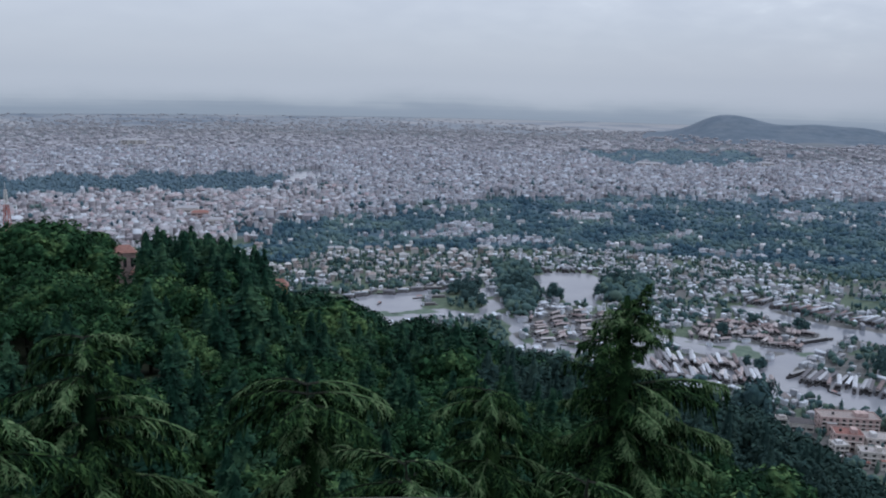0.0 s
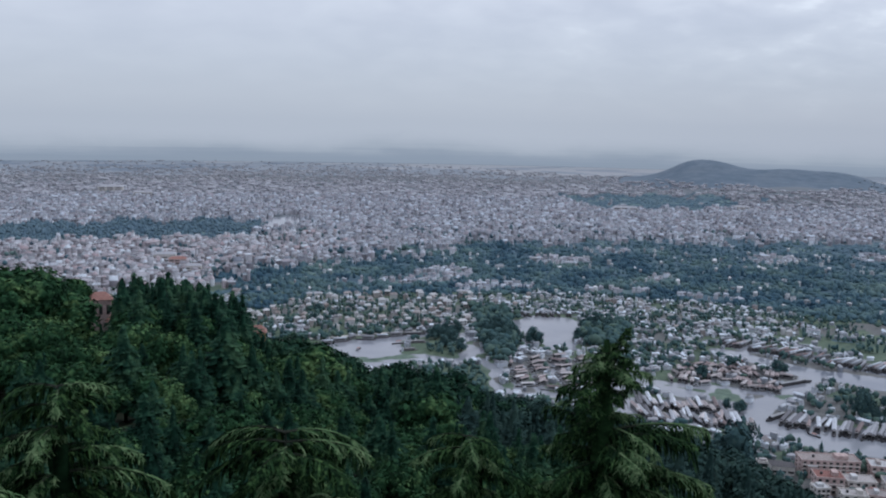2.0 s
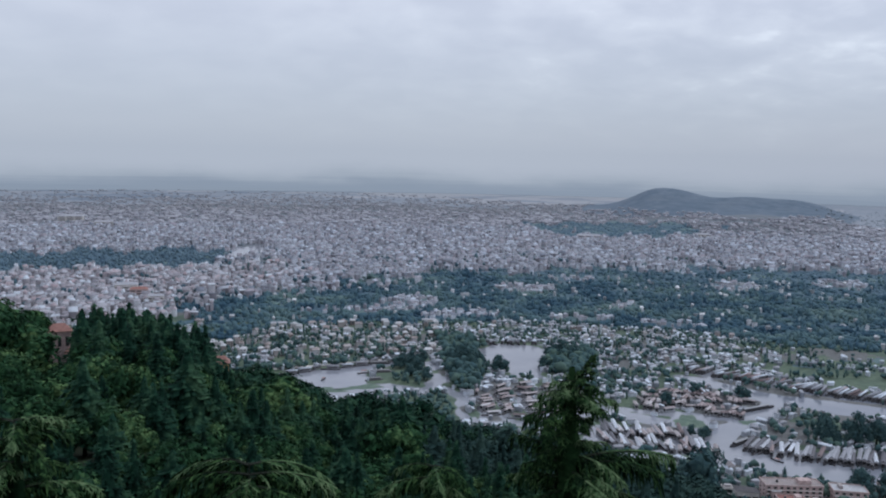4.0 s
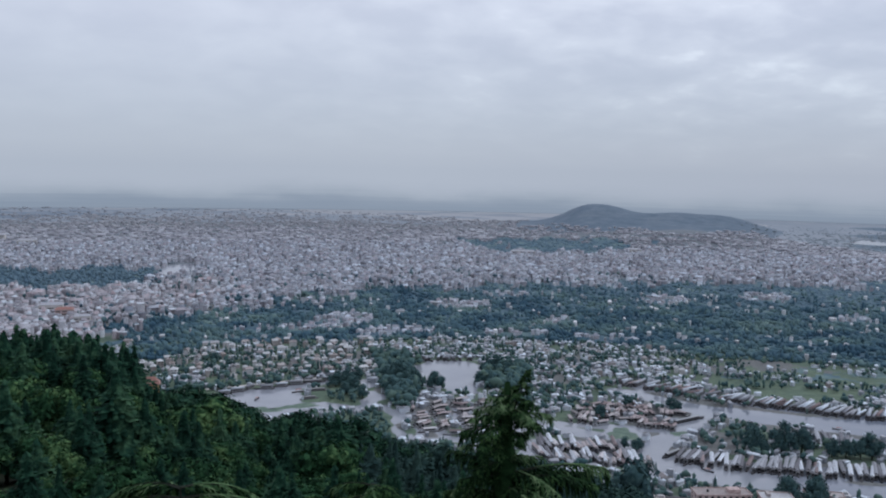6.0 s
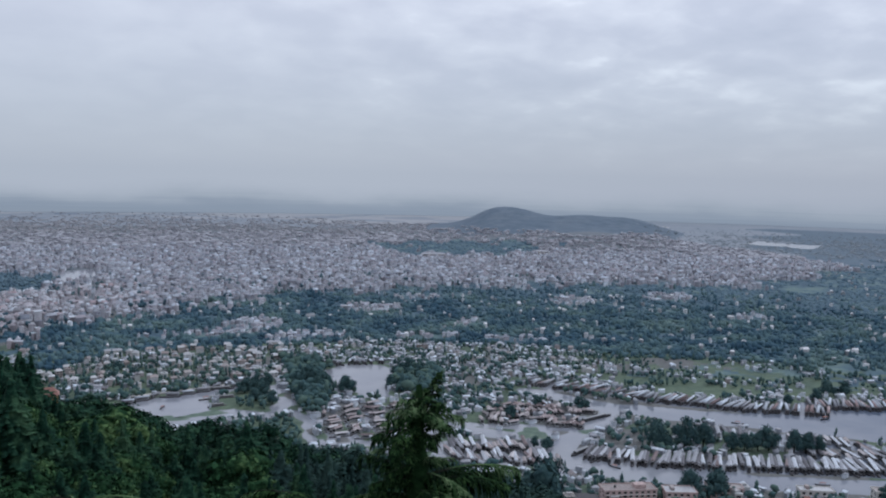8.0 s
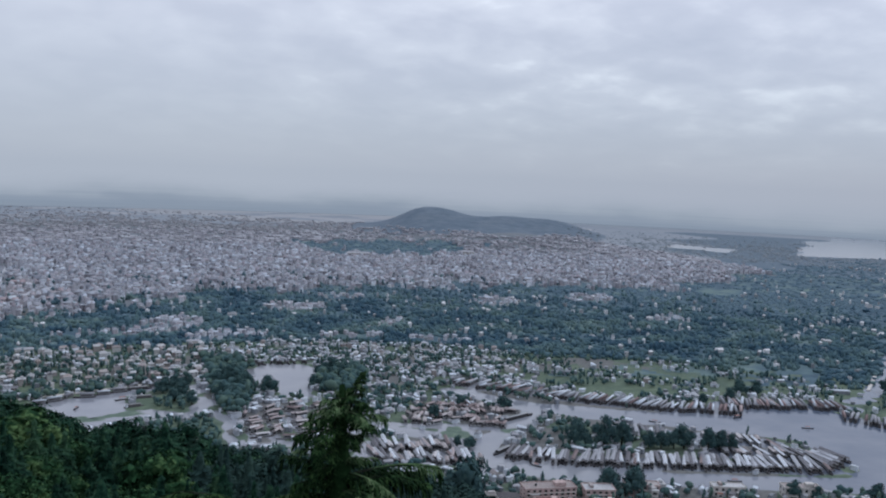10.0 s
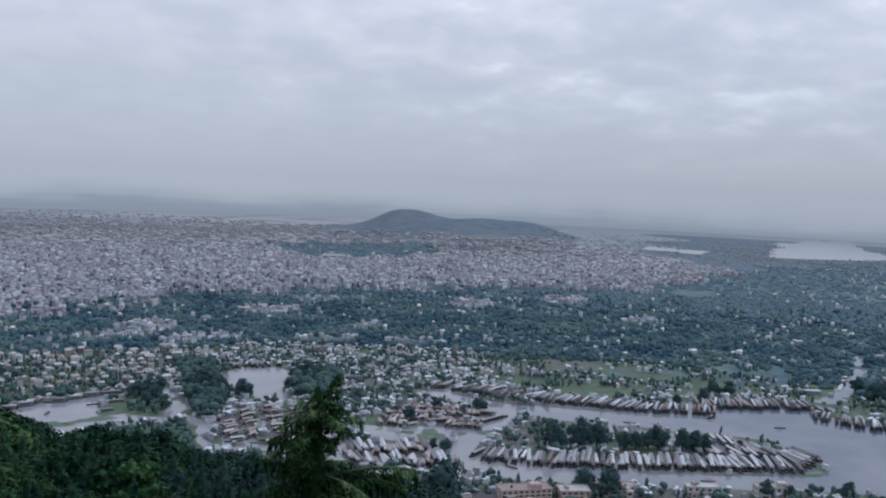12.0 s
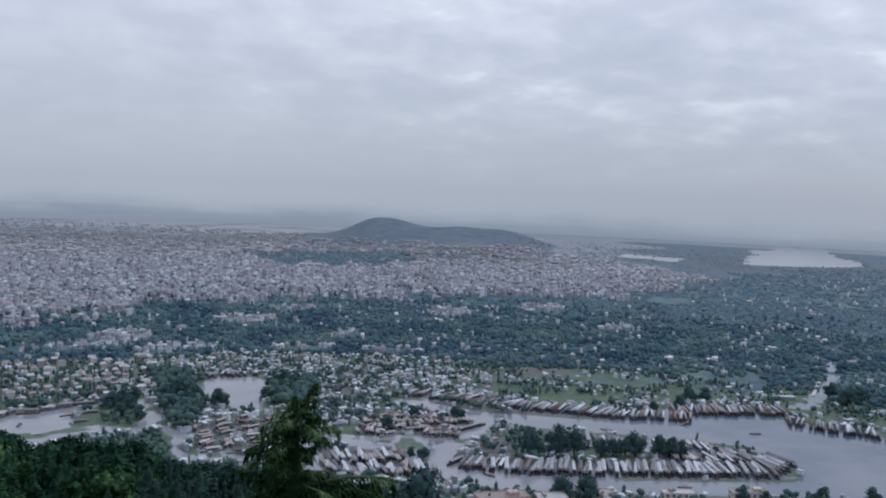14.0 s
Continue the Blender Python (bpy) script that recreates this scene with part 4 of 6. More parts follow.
def deodar(x, y, top, spread, seed, umbrella=0.0, label="", limbs=34, deep=9.0, long_limbs=(), bare=None, sides=None, tilt=None):
    """A Himalayan cedar close by: arching limbs hung with drooping needle sprays."""
    rng = np.random.default_rng(seed)
    base = ground_z(x, y) - 0.3
    h = top - base
    ob = thing("cedar_tree", label, "tree", "cedars below the lookout")
    ob.matrix_basis = pose(x, y, base)
    v, t = trunk_shape(h * 0.985, 0.24, 0.02, rng.normal(0, 0.12) if tilt is None else 0.0, 9, 12)
    if tilt:
        # the top of the trunk leans over
        over = tilt[1] * np.clip((v[:, 2] - h + tilt[2]) / tilt[2], 0, 1) ** 1.5
        v[:, 0] += over * math.sin(radians(tilt[0]))
        v[:, 1] += over * math.cos(radians(tilt[0]))
    soup_part("trunk", v, t, M["bark"], ob, smooth=True)
    lean = 0.0 if tilt else v[-1][0]
    leaves, fresh = [], []
    plan = []
    for k in range(limbs):
        u = ((k + rng.uniform(0, 0.8)) / limbs) ** (1.45 if sides else 1.2)  # 0 at the tip of the tree
        down = u * deep
        if not sides:
            down = round(down / 0.55) * 0.55 * 0.5 + down * 0.5
        reach = spread * (0.10 + 1.0 * min(1.0, down / 3.4) ** 0.85) * rng.uniform(0.5, 1.2)
        if umbrella and down < 1.0:
            reach = max(reach, spread * rng.uniform(0.7, 1.05) * umbrella)
        way_out = k * 2.4 + rng.normal(0, 0.3)
        # limbs on the bearing facing the camera are shortened to suit its view
        if bare and down < bare[1]:
            reach *= 1.1 - 0.62 * max(0.0, math.cos(way_out - radians(90 - bare[0])))
        rise, drop = rng.uniform(0.0, 0.24), rng.uniform(0.14, 0.46) + 0.10 * umbrella
        if sides:
            # outlines to the one side and the other: bearing, then the limbs' reach by the way down from the tip
            c = math.cos(way_out - radians(90 - sides[0]))
            one, other = (np.interp(down, *zip(*side)) for side in sides[1:])
            mean = 0.45 * (one + other)
            reach = ((one if c > 0 else other) * c * c + mean * (1 - c * c)) * rng.uniform(0.78, 1.08)
            rise, drop = rng.uniform(0.04, 0.24), rng.uniform(0.08, 0.26)
        plan.append((down, way_out, reach, rise, drop))
    for down, bearing, reach in long_limbs:
        plan.append((down, radians(90 - bearing), reach, 0.30 if sides else 0.18, 0.26 if sides else 0.30))
    for down, a, reach, rise, drop in plan:
        if down > h - 1.5:
            continue
        z0 = h - 0.12 - down * 0.97
        d, s = np.array((math.cos(a), math.sin(a), 0.0)), np.array((-math.sin(a), math.cos(a), 0.0))
        bend = rng.normal(0, 0.12)
        n = 8
        us = np.linspace(0, 1, n)
        foot = np.array((lean * (z0 / h) ** 2, 0, z0))
        if tilt:
            over = tilt[1] * min(1.0, max(0.0, (z0 - h + tilt[2]) / tilt[2])) ** 1.5
            foot = np.array((over * math.sin(radians(tilt[0])), over * math.cos(radians(tilt[0])), z0))
        mid = np.array([foot + d * reach * q + s * bend * reach * q * q + np.array((0, 0, reach * (rise * q - drop * q ** 2.4))) for q in us])
        bm = bmesh.new()
        w = 0.012 + 0.012 * reach
        for p in range(n - 1):
            strut(bm, mid[p], mid[p + 1], w * (1 - us[p]) + 0.006, w * (1 - us[p + 1]) + 0.005, 4)
        part("limb", bm, M["bark"], ob)
        here = lambda q: np.array([np.interp(min(1, max(0, q)), us, mid[:, c]) for c in range(3)])

        def ribbon(into, path, broad, flat):
            edge = [(c - flat * broad * f, c + flat * broad * f) for c, f in zip(path, (0.5, 1.0, 0.95, 0.6, 0.08))]
            for (l0, r0), (l1, r1) in zip(edge, edge[1:]):
                into.extend([l0, r0, r1, l1])

        light = rng.uniform() < ((0.30 if down < 2.8 else 0.5) if sides else (0.6 if down < 3.5 else 0.35)) and down < 6.0
        side = 1
        for q in np.linspace(0.05, 1.0, int(10 + 15 * reach)):
            p = here(q) + rng.normal(0, 0.015, 3)
            ahead = here(q + 0.08) - here(q - 0.08)
            ahead /= np.linalg.norm(ahead) + 1e-6
            side = -side
            l = (0.03 + 0.10 * min(1.0, reach) + 0.33 * reach * (1 - q) ** 0.8 * min(1, 0.35 + 2.5 * q)) * rng.uniform(0.55, 1.25)
            way = ahead * rng.uniform(0.6, 1.1) + s * side * rng.uniform(0.4, 0.9)
            way /= np.linalg.norm(way)
            sag = rng.uniform(0.15, 0.6) + 0.5 * q * rng.uniform(0, 1)
            path = [p + way * l * i + np.array((0, 0, 0.04 * i * l - sag * l * i ** 2)) for i in (0.0, 0.3, 0.6, 0.85, 1.05)]
            flat = np.cross(way, (0, 0, 1.0))
            flat = flat / np.linalg.norm(flat) + (0, 0, rng.normal(0, 0.25))
            # sprays near the limb's end take the colour of lit needles
            bright = light and rng.uniform() < 0.08 + 0.7 * q
            ribbon(fresh if bright else leaves, path, rng.uniform(0.022, 0.038), flat)
            for i in range(1, 5):
                run = path[i] - path[i - 1]
                run = run / (np.linalg.norm(run) + 1e-6)
                for f in (-1, 1):
                    m = path[i - 1] + (path[i] - path[i - 1]) * rng.uniform(0.1, 0.9)
                    tip = m + (run * rng.uniform(0.6, 1.1) + flat * f * rng.uniform(0.5, 1.0) + (0, 0, -rng.uniform(0.0, 0.5))) * rng.uniform(0.07, 0.15) * min(1.0, 0.3 + reach)
                    (fresh if bright else leaves).extend([m - run * 0.02, m + run * 0.025, tip + run * 0.012, tip - run * 0.012])
            # sprays hanging under the bough
            for _ in range(rng.integers(0, 2) if sides and down < 3 else rng.integers(0, 3) if q > 0.4 else 2):
                long = (0.12 + 0.16 * reach) * rng.uniform(0.4, 1.4) * min(1.0, 0.3 + reach)
                foot = p + way * l * rng.uniform(0.0, 0.7) + (0, 0, -0.03)
                lean_to = d * rng.uniform(0.0, 0.35) + s * rng.normal(0, 0.15)
                path = [foot + lean_to * long * i - (0, 0, long * i) for i in (0.0, 0.3, 0.6, 0.85, 1.05)]
                turn = rng.uniform(0, 3.14)
                ribbon(leaves, path, rng.uniform(0.03, 0.06), np.array((math.cos(turn), math.sin(turn), 0)))
        for q in np.linspace(0.15, 0.98, int(9 * reach)):
            # upright tufts along the back of the limb, paler for painted sky light
            p, r = here(q), here(q + 0.1)
            up = np.array((0, 0, rng.uniform(0.015, 0.05)))
            w = s * rng.uniform(0.02, 0.045)
            (fresh if light else leaves).extend([p - w + up * 0.4, p + w + up, r + w * 0.5 + up, r - w * 0.5 + up * 0.5])
    # a core is added along the trunk to darken the crown's inside
    v, t = joined(quads(leaves), core(rng, [(h - d, spread * 0.13 * min(1.0, d / 3.4) ** 0.9 + 0.02) for d in np.arange(0.5, min(deep, h - 1.5), 0.45)], 9))
    soup_part("crown", v, t, M["cedar"], ob)
    v, t = quads(fresh)
    soup_part("fresh_growth", v, t, M["fresh"], ob, "light green sprays painted as lit from above")
    return ob


deodar(*spot(12.3, 26), 230 - 26 * math.tan(radians(12.45)), 2.45, 3, label="tall dark cedar with a narrow leaning tip and drooping sprays", limbs=92, tilt=(104, 0.66, 2.4),
       sides=(104, ((0, 0.05), (0.5, 0.22), (0.8, 0.42), (1.2, 0.95), (1.6, 0.95), (2.1, 0.7), (2.7, 0.8), (3.0, 1.8), (3.6, 2.5), (5.0, 2.9), (9, 3.2)),
              ((0, 0.05), (0.45, 0.18), (0.8, 0.95), (1.3, 1.5), (2.7, 1.6), (3.9, 1.9), (5.5, 2.3), (9, 3.0))),
       long_limbs=((3.3, 98, 3.1), (3.45, 112, 2.7), (3.6, 94, 2.6), (1.45, 100, 1.15), (4.6, 110, 3.2), (3.7, 150, 1.9), (3.9, 165, 2.2)))
deodar(*spot(-8.4, 22), 230 - 22 * math.tan(radians(19.3)), 2.2, 5, 1.0, "cedar with a flat umbrella top of arching limbs", limbs=38, deep=6.5, bare=(172, 2.5),
       long_limbs=((0.3, 265, 2.0), (0.3, 95, 2.2), (0.6, 130, 2.4), (0.5, 200, 1.6)))
deodar(*spot(3.9, 24), 230 - 24 * math.tan(radians(19.6)), 2.2, 8, 0.6, "bright green cedar with a broken ragged top", limbs=42, deep=6.5, long_limbs=((0.4, 255, 1.6), (1.0, 120, 2.0), (0.8, 190, 1.5)))
deodar(*spot(-22.4, 22), 230 - 22 * math.tan(radians(15.6)), 2.4, 11, 0.7, "spreading cedar with curled drooping limb ends", limbs=52, bare=(160, 2.5),
       long_limbs=((1.2, 250, 2.0), (1.0, 190, 1.4), (2.2, 80, 2.4), (2.7, 85, 2.6), (2.4, 265, 2.4), (3.2, 255, 2.6)))
deodar(*spot(-1.5, 19), 230 - 19 * math.tan(radians(24.2)), 2.2, 15, 0.8, "low cedar crown with wide arching limbs", limbs=30, deep=5.0)
deodar(*spot(10.0, 17), 230 - 17 * math.tan(radians(24.8)), 2.0, 17, 0.8, "low cedar crown close below the lookout", limbs=30, deep=5.0)
deodar(*spot(-29.5, 19), 230 - 19 * math.tan(radians(19.5)), 2.5, 21, 0.7, "cedar limbs reaching in with pale curled tips", limbs=34, deep=6.0, long_limbs=((0.8, 95, 2.2), (1.6, 105, 2.4), (2.4, 80, 2.4)))


# ---------------------------------------------------------------- woods in the valley
def scatter(step, r0, r1, a0, a1):
    """An uneven spread of spots, one for about every step x step metres of a sector."""
    n = int(0.5 * (r1 * r1 - r0 * r0) * radians(a1 - a0) / (step * step))
    r = np.sqrt(RNG.uniform(r0 * r0, r1 * r1, n))
    az = RNG.uniform(a0, a1, n)
    return r * np.sin(np.radians(az)), r * np.cos(np.radians(az)), az, r


# patches of houses inside the wooded belt: bearing, distance, half width in degrees, half depth
HAMLETS = [(9.2, 1495, 2.0, 38), (-1.2, 1262, 1.9, 26), (1.6, 1330, 1.9, 70), (-4.0, 1262, 1.6, 20), (3.6, 1225, 1.2, 26), (15.5, 1370, 1.2, 30), (22.0, 1640, 1.5, 60), (33.0, 1560, 1.2, 40), (5.5, 1245, 2.4, 22), (13.0, 1240, 2.2, 22), (18.5, 1235, 2.0, 24), (12.0, 1640, 1.5, 40), (28.0, 1760, 1.6, 60), (36.0, 2050, 1.4, 90)]


def in_hamlet(az, r):
    hit = np.zeros(np.shape(az), bool)
    for a, d, wa, wd in HAMLETS:
        hit |= ((az - a) / wa) ** 2 + ((r - d) / wd) ** 2 < 1
    return hit


def town_grove(x, y):
    """Wooded gaps between the quarters of the town."""
    return wobble(x, y, 120.0, 14.0) + 0.6 * wobble(x, y, 47.0, 15.0) > 0.78


FAR_TREES = [far_tree_shape(60 + k, 2) for k in range(4)] + [far_tree_shape(70 + k, 2, True) for k in range(2)]
FAR_TREES += [far_tree_shape(80 + k, 1) for k in range(3)] + [far_tree_shape(84 + k, 1, False, True) for k in range(3)]
FAR_KINDS = [(v, t, np.zeros(len(t), int)) for v, t in FAR_TREES]


def tree_rows(x, y, h0, h1, poplars=0.12):
    n = len(x)
    h = RNG.uniform(h0, h1, n)
    tall = RNG.uniform(0, 1, n) < poplars
    kind = np.where(tall, 4 + RNG.integers(0, 2, n), np.where(np.hypot(x, y) > 1020, np.where(np.hypot(x, y) > 1640, 9, 6) + RNG.integers(0, 3, n), RNG.integers(0, 4, n)))
    w = h * RNG.uniform(0.6, 1.0, n)
    return np.stack([kind, x, y, land(x, y) - 0.1, RNG.uniform(0, 6.28, n), w, w, h * np.where(tall, 1.4, 1.0)], -1)


HOTELS = [(268, 566), (284, 564), (313, 560), (263, 537), (285, 540), (268, 513), (287, 514), (304, 532), (245, 566)]


def make_woods():
    x, y, az, r = scatter(6.8, 1080, 2100, -30, 54)
    patchy = wobble(x, y, 130.0, 6.0)
    ok = in_belt(az, r) & ~in_field(az, r) & ~in_hamlet(az, r) & (shore(x, y) > 4) & (RNG.uniform(0, 1, len(x)) < np.clip(0.85 + 0.3 * patchy, 0.3, 1))
    near = ok & (r + RNG.normal(0, 170, len(r)) < 1640 + 60 * patchy)
    canopy = tree_rows(x[near], y[near], 5, 12, 0.28)
    # crowns are widened and sunk so that little shade shows between them
    canopy[:, 5:7] *= RNG.uniform(0.8, 1.5, (len(canopy), 1))
    canopy[:, 7] *= 1 + 0.45 * wobble(canopy[:, 1], canopy[:, 2], 55.0, 3.0)
    canopy[:, 3] -= 0.42 * canopy[:, 7]
    rows = [canopy]
    far = ok & ~near
    middle = [tree_rows(x[far], y[far], 5, 9)]
    x, y, az, r = scatter(15.0, 1690, 3650, -30, 54)
    ok = ((in_belt(az, r) & (r > 2100)) | in_park(az, r)) & (shore(x, y) > 6)
    park = ok & (az < -8)
    ok &= ~park
    px, py, pa, pr = scatter(8.5, 1690, 2150, -30, -8)
    pok = in_park(pa, pr) & (shore(px, py) > 6)
    lawns = tree_rows(px[pok], py[pok], 6, 13, 0.2)
    lawns[:, 5:7] *= 1.2
    lawns[:, 3] -= 0.3 * lawns[:, 7]
    middle.append(tree_rows(x[ok], y[ok], 7, 13))
    middle = np.concatenate(middle)
    middle = middle[RNG.uniform(0, 1, len(middle)) < np.clip((3700 - np.hypot(middle[:, 1], middle[:, 2])) / 900, 0.25, 1)]
    middle[:, 5:7] *= RNG.uniform(1.3, 2.0, (len(middle), 1))
    middle[:, 5:7] *= 1.25
    middle[:, 3] -= 0.62 * middle[:, 7]
    # the haze over these woods is in their foliage colours
    mass("town_park", FAR_KINDS, lawns, [M["wood_mid"]], "park trees between the town quarters, coloured blue with haze", "woods", True)
    mass("park_woods", FAR_KINDS, middle, [M["wood_mid"]], "parks and woods beyond the orchards, haze painted into their colour", "woods", True)
    x, y, az, r = scatter(14.0, 1250, 3000, -30, 54)
    ok = in_city(az, r) & (shore(x, y) > 6) & (RNG.uniform(0, 1, len(x)) < np.where(town_grove(x, y), 0.9, 0.13))
    inner = ok & (r < 2000)
    rows.append(tree_rows(x[inner], y[inner], 7, 13))
    outer = ok & (r >= 2000)
    misty = [tree_rows(x[outer], y[outer], 7, 13)]
    x, y, az, r = scatter(29.0, 3000, 4800, -30, 54)
    ok = (shore(x, y) > 6) & (RNG.uniform(0, 1, len(x)) < np.where(in_city(az, r), np.where(town_grove(x, y), 1.0, 0.40), 0.35 + 0.6 * wobble(x, y, 200.0, 3.3) + 0.6 * (az > 29)) * np.clip((4450 - r) / 900, 0, 1)) & (fort_hill(az, r) < 10)
    misty.append(tree_rows(x[ok], y[ok], 4, 8))
    x, y, az, r = scatter(19.0, 2900, 4800, 25, 54)
    ok = (shore(x, y) > 6) & ~in_city(az, r) & (RNG.uniform(0, 1, len(x)) < np.clip((az - 25) / 9, 0, 0.75) + 0.3 * wobble(x, y, 160.0, 5.5) - 1.1 * np.clip((r - 3500) / 900, 0, 1.2))
    misty.append(tree_rows(x[ok], y[ok], 5, 9, 0.0))
    misty[-1][:, 5:7] *= 1.7
    x, y, az, r = scatter(15.0, 3000, 4100, 11, 30)
    ok = (fort_hill(az, r) > 6) & (fort_hill(az, r) < 26) & (az < 25.5) & (r < 3480) & (RNG.uniform(0, 1, len(x)) < 0.4)
    misty.append(tree_rows(x[ok], y[ok], 3, 5, 0.0))
    misty = np.concatenate(misty)
    misty[:, 5:7] *= 1.8
    misty[:, 3] -= 0.55 * misty[:, 7]
    mass("plain_woods", FAR_KINDS, misty, [M["wood_misty"]], "trees on the far plain and fort hill, painted faint with haze", "woods", True)
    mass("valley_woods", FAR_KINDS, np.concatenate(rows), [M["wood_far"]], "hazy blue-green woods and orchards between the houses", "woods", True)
    # gardens and reeds round the lake
    x, y, az, r = scatter(8.0, 440, 1230, -12, 54)
    d = shore(x, y)
    grove = wobble(x, y, 60.0, 8.0) + 0.5 * wobble(x, y, 22.0, 9.0)
    ok = (d > 5) & (grove > np.where(in_field(az, r), 0.15, np.where(r < 570, -1.2, np.where(az < 5, -0.8, -0.28)))) & (np.min([np.hypot(x - p, y - q) for p, q in HOTELS], axis=0) > 12) & ~in_belt(az, r) & (hill_height(az, r) < 1)
    ok &= off_quays(x, y, 4) & ((outline(x, y, GARDEN_ISLE) > 0) | (grove > 0.45))
    leafy = tree_rows(x[ok], y[ok], 3.5, 8, 0.3)
    x, y, az, r = scatter(6.0, 700, 1100, -3, 20)
    ok = in_groves(x, y) & (shore(x, y) > 1)
    leafy = np.concatenate([leafy, tree_rows(x[ok], y[ok], 6, 13, 0.15)])
    mass("lakeside_trees", FAR_KINDS, leafy, [M["wood_lake"]], "willows and garden trees on the lake islands", "woods", True)


make_woods()

BIG_TREES = [leafy_shape(90 + k, 10.0, 5.0, 17, 90, 0.58, low=0.20) for k in range(3)]


def make_big_trees():
    models = []
    for k in range(3):
        ob = thing("chinar_tree", "broad dark green chinar tree beside the lake", "tree", "large lakeside trees")
        soup_part("trunk", *trunk_shape(6.0, 0.42, 0.2, 0.5, 8, 5), M["bark"], ob)
        soup_part("crown", *BIG_TREES[k], M["chinar"], ob)
        models.append([ob, False])
    spots = [(357, 679, 26), (380, 675, 25), (396, 672, 23), (365, 674, 12), (417, 662, 15), (428, 660, 16), (439, 657, 18), (448, 655, 20), (467, 647, 21), (477, 645, 19), (489, 643, 14),
             (327, 570, 20), (346, 565, 20), (262, 790, 12), (121, 908, 19), (98, 935, 20), (86, 950, 22), (92, 915, 18), (74, 955, 15),
             (200, 985, 18), (214, 978, 17), (186, 975, 14), (30, 950, 13), (22, 935, 15), (36, 915, 16), (340, 806, 13), (300, 826, 12), (630, 822, 17), (646, 815, 15), (600, 800, 14),
             (560, 790, 12), (254, 701, 9), (262, 693, 10), (268, 703, 8), (460, 530, 13), (476, 524, 11), (520, 512, 14), (560, 500, 12), (18, 926, 15), (28, 893, 14), (41, 945, 15), (44, 879, 13), (77, 938, 17), (71, 892, 16), (84, 883, 15), (103, 934, 15), (-120, 1048, 12), (-100, 1022, 10), (-82, 1058, 11), (-118, 998, 11), (212, 970, 14), (191, 960, 15), (172, 926, 13), (800, 760, 20), (830, 770, 18), (815, 800, 17), (850, 740, 19)]
    rng = random.Random(4)
    for i, (x, y, h) in enumerate(spots):
        ob, used = models[i % 3]
        s = h / 8.6
        m = pose(x, y, max(0.2, ground_z(x, y)) - 0.1, 0, 0, rng.uniform(0, 360))
        made = copy_thing(ob, m) if used else ob
        made.matrix_basis = m
        models[i % 3][1] = True
        slim = 0.78 if h > 13 and i < 11 else 1.0
        made.scale = (s * slim * rng.uniform(0.9, 1.15), s * slim * rng.uniform(0.9, 1.15), s)
    x, y = spot(20.6, 442)
    foot = ground_z(x, y) - 0.2
    made = copy_thing(models[1][0], pose(x, y, foot))
    tall = (EYE.z - 442 * math.tan(radians(17.9)) - foot) / 9.0
    made.scale = (tall * 0.8, tall * 0.8, tall)
    tagged(made, "huge round-crowned chinar tree at the foot of the slope")


make_big_trees()


# ---------------------------------------------------------------- the town
def house_shape(pitch, hip=0.0):
    """A house one metre wide, long and high to the eaves, with a roof of its own."""
    v = [(-.5, -.5, -.1), (.5, -.5, -.1), (.5, .5, -.1), (-.5, .5, -.1), (-.5, -.5, 1), (.5, -.5, 1), (.5, .5, 1), (-.5, .5, 1)]
    t = [(0, 1, 5), (0, 5, 4), (1, 2, 6), (1, 6, 5), (2, 3, 7), (2, 7, 6), (3, 0, 4), (3, 4, 7)]
    s = [0] * 8
    o = .56
    if pitch > 0:
        v += [(-o, -o, .98), (o, -o, .98), (o, o, .98), (-o, o, .98), (-o + hip, 0, 1 + pitch), (o - hip, 0, 1 + pitch)]
        t += [(8, 9, 13), (8, 13, 12), (10, 11, 12), (10, 12, 13), (9, 10, 13), (11, 8, 12)]
        s += [1] * 6
    else:
        v += [(-o, -o, 1.0), (o, -o, 1.0), (o, o, 1.0), (-o, o, 1.0), (-o, -o, 1.06), (o, -o, 1.06), (o, o, 1.06), (-o, o, 1.06)]
        t += [(12, 13, 14), (12, 14, 15), (8, 9, 13), (8, 13, 12), (9, 10, 14), (9, 14, 13), (11, 8, 12), (11, 12, 15)]
        s += [1] * 8
    return np.array(v, float), np.array(t), np.array(s)


HOUSE_KINDS = [house_shape(0.34), house_shape(0.3, 0.2), house_shape(0.0), house_shape(0.0), house_shape(0.42)]


def house_rows(x, y, big=1.0):
    n = len(x)
    w = RNG.uniform(5, 10, n) * big * np.where(RNG.uniform(0, 1, n) < 0.05, 1.9, 1.0)
    l = w * RNG.uniform(1.0, 1.7, n)
    h = RNG.uniform(4.5, 10.5, n) * np.where(RNG.uniform(0, 1, n) < 0.06, 1.4, 1.0)
    turn = 0.7 * wobble(x, y, 300.0, 4.0) + RNG.integers(0, 2, n) * np.pi / 2 + RNG.normal(0, 0.12, n)
    return np.stack([RNG.integers(0, 5, n), x, y, land(x, y) + 0.1, turn, l, w, h], -1)


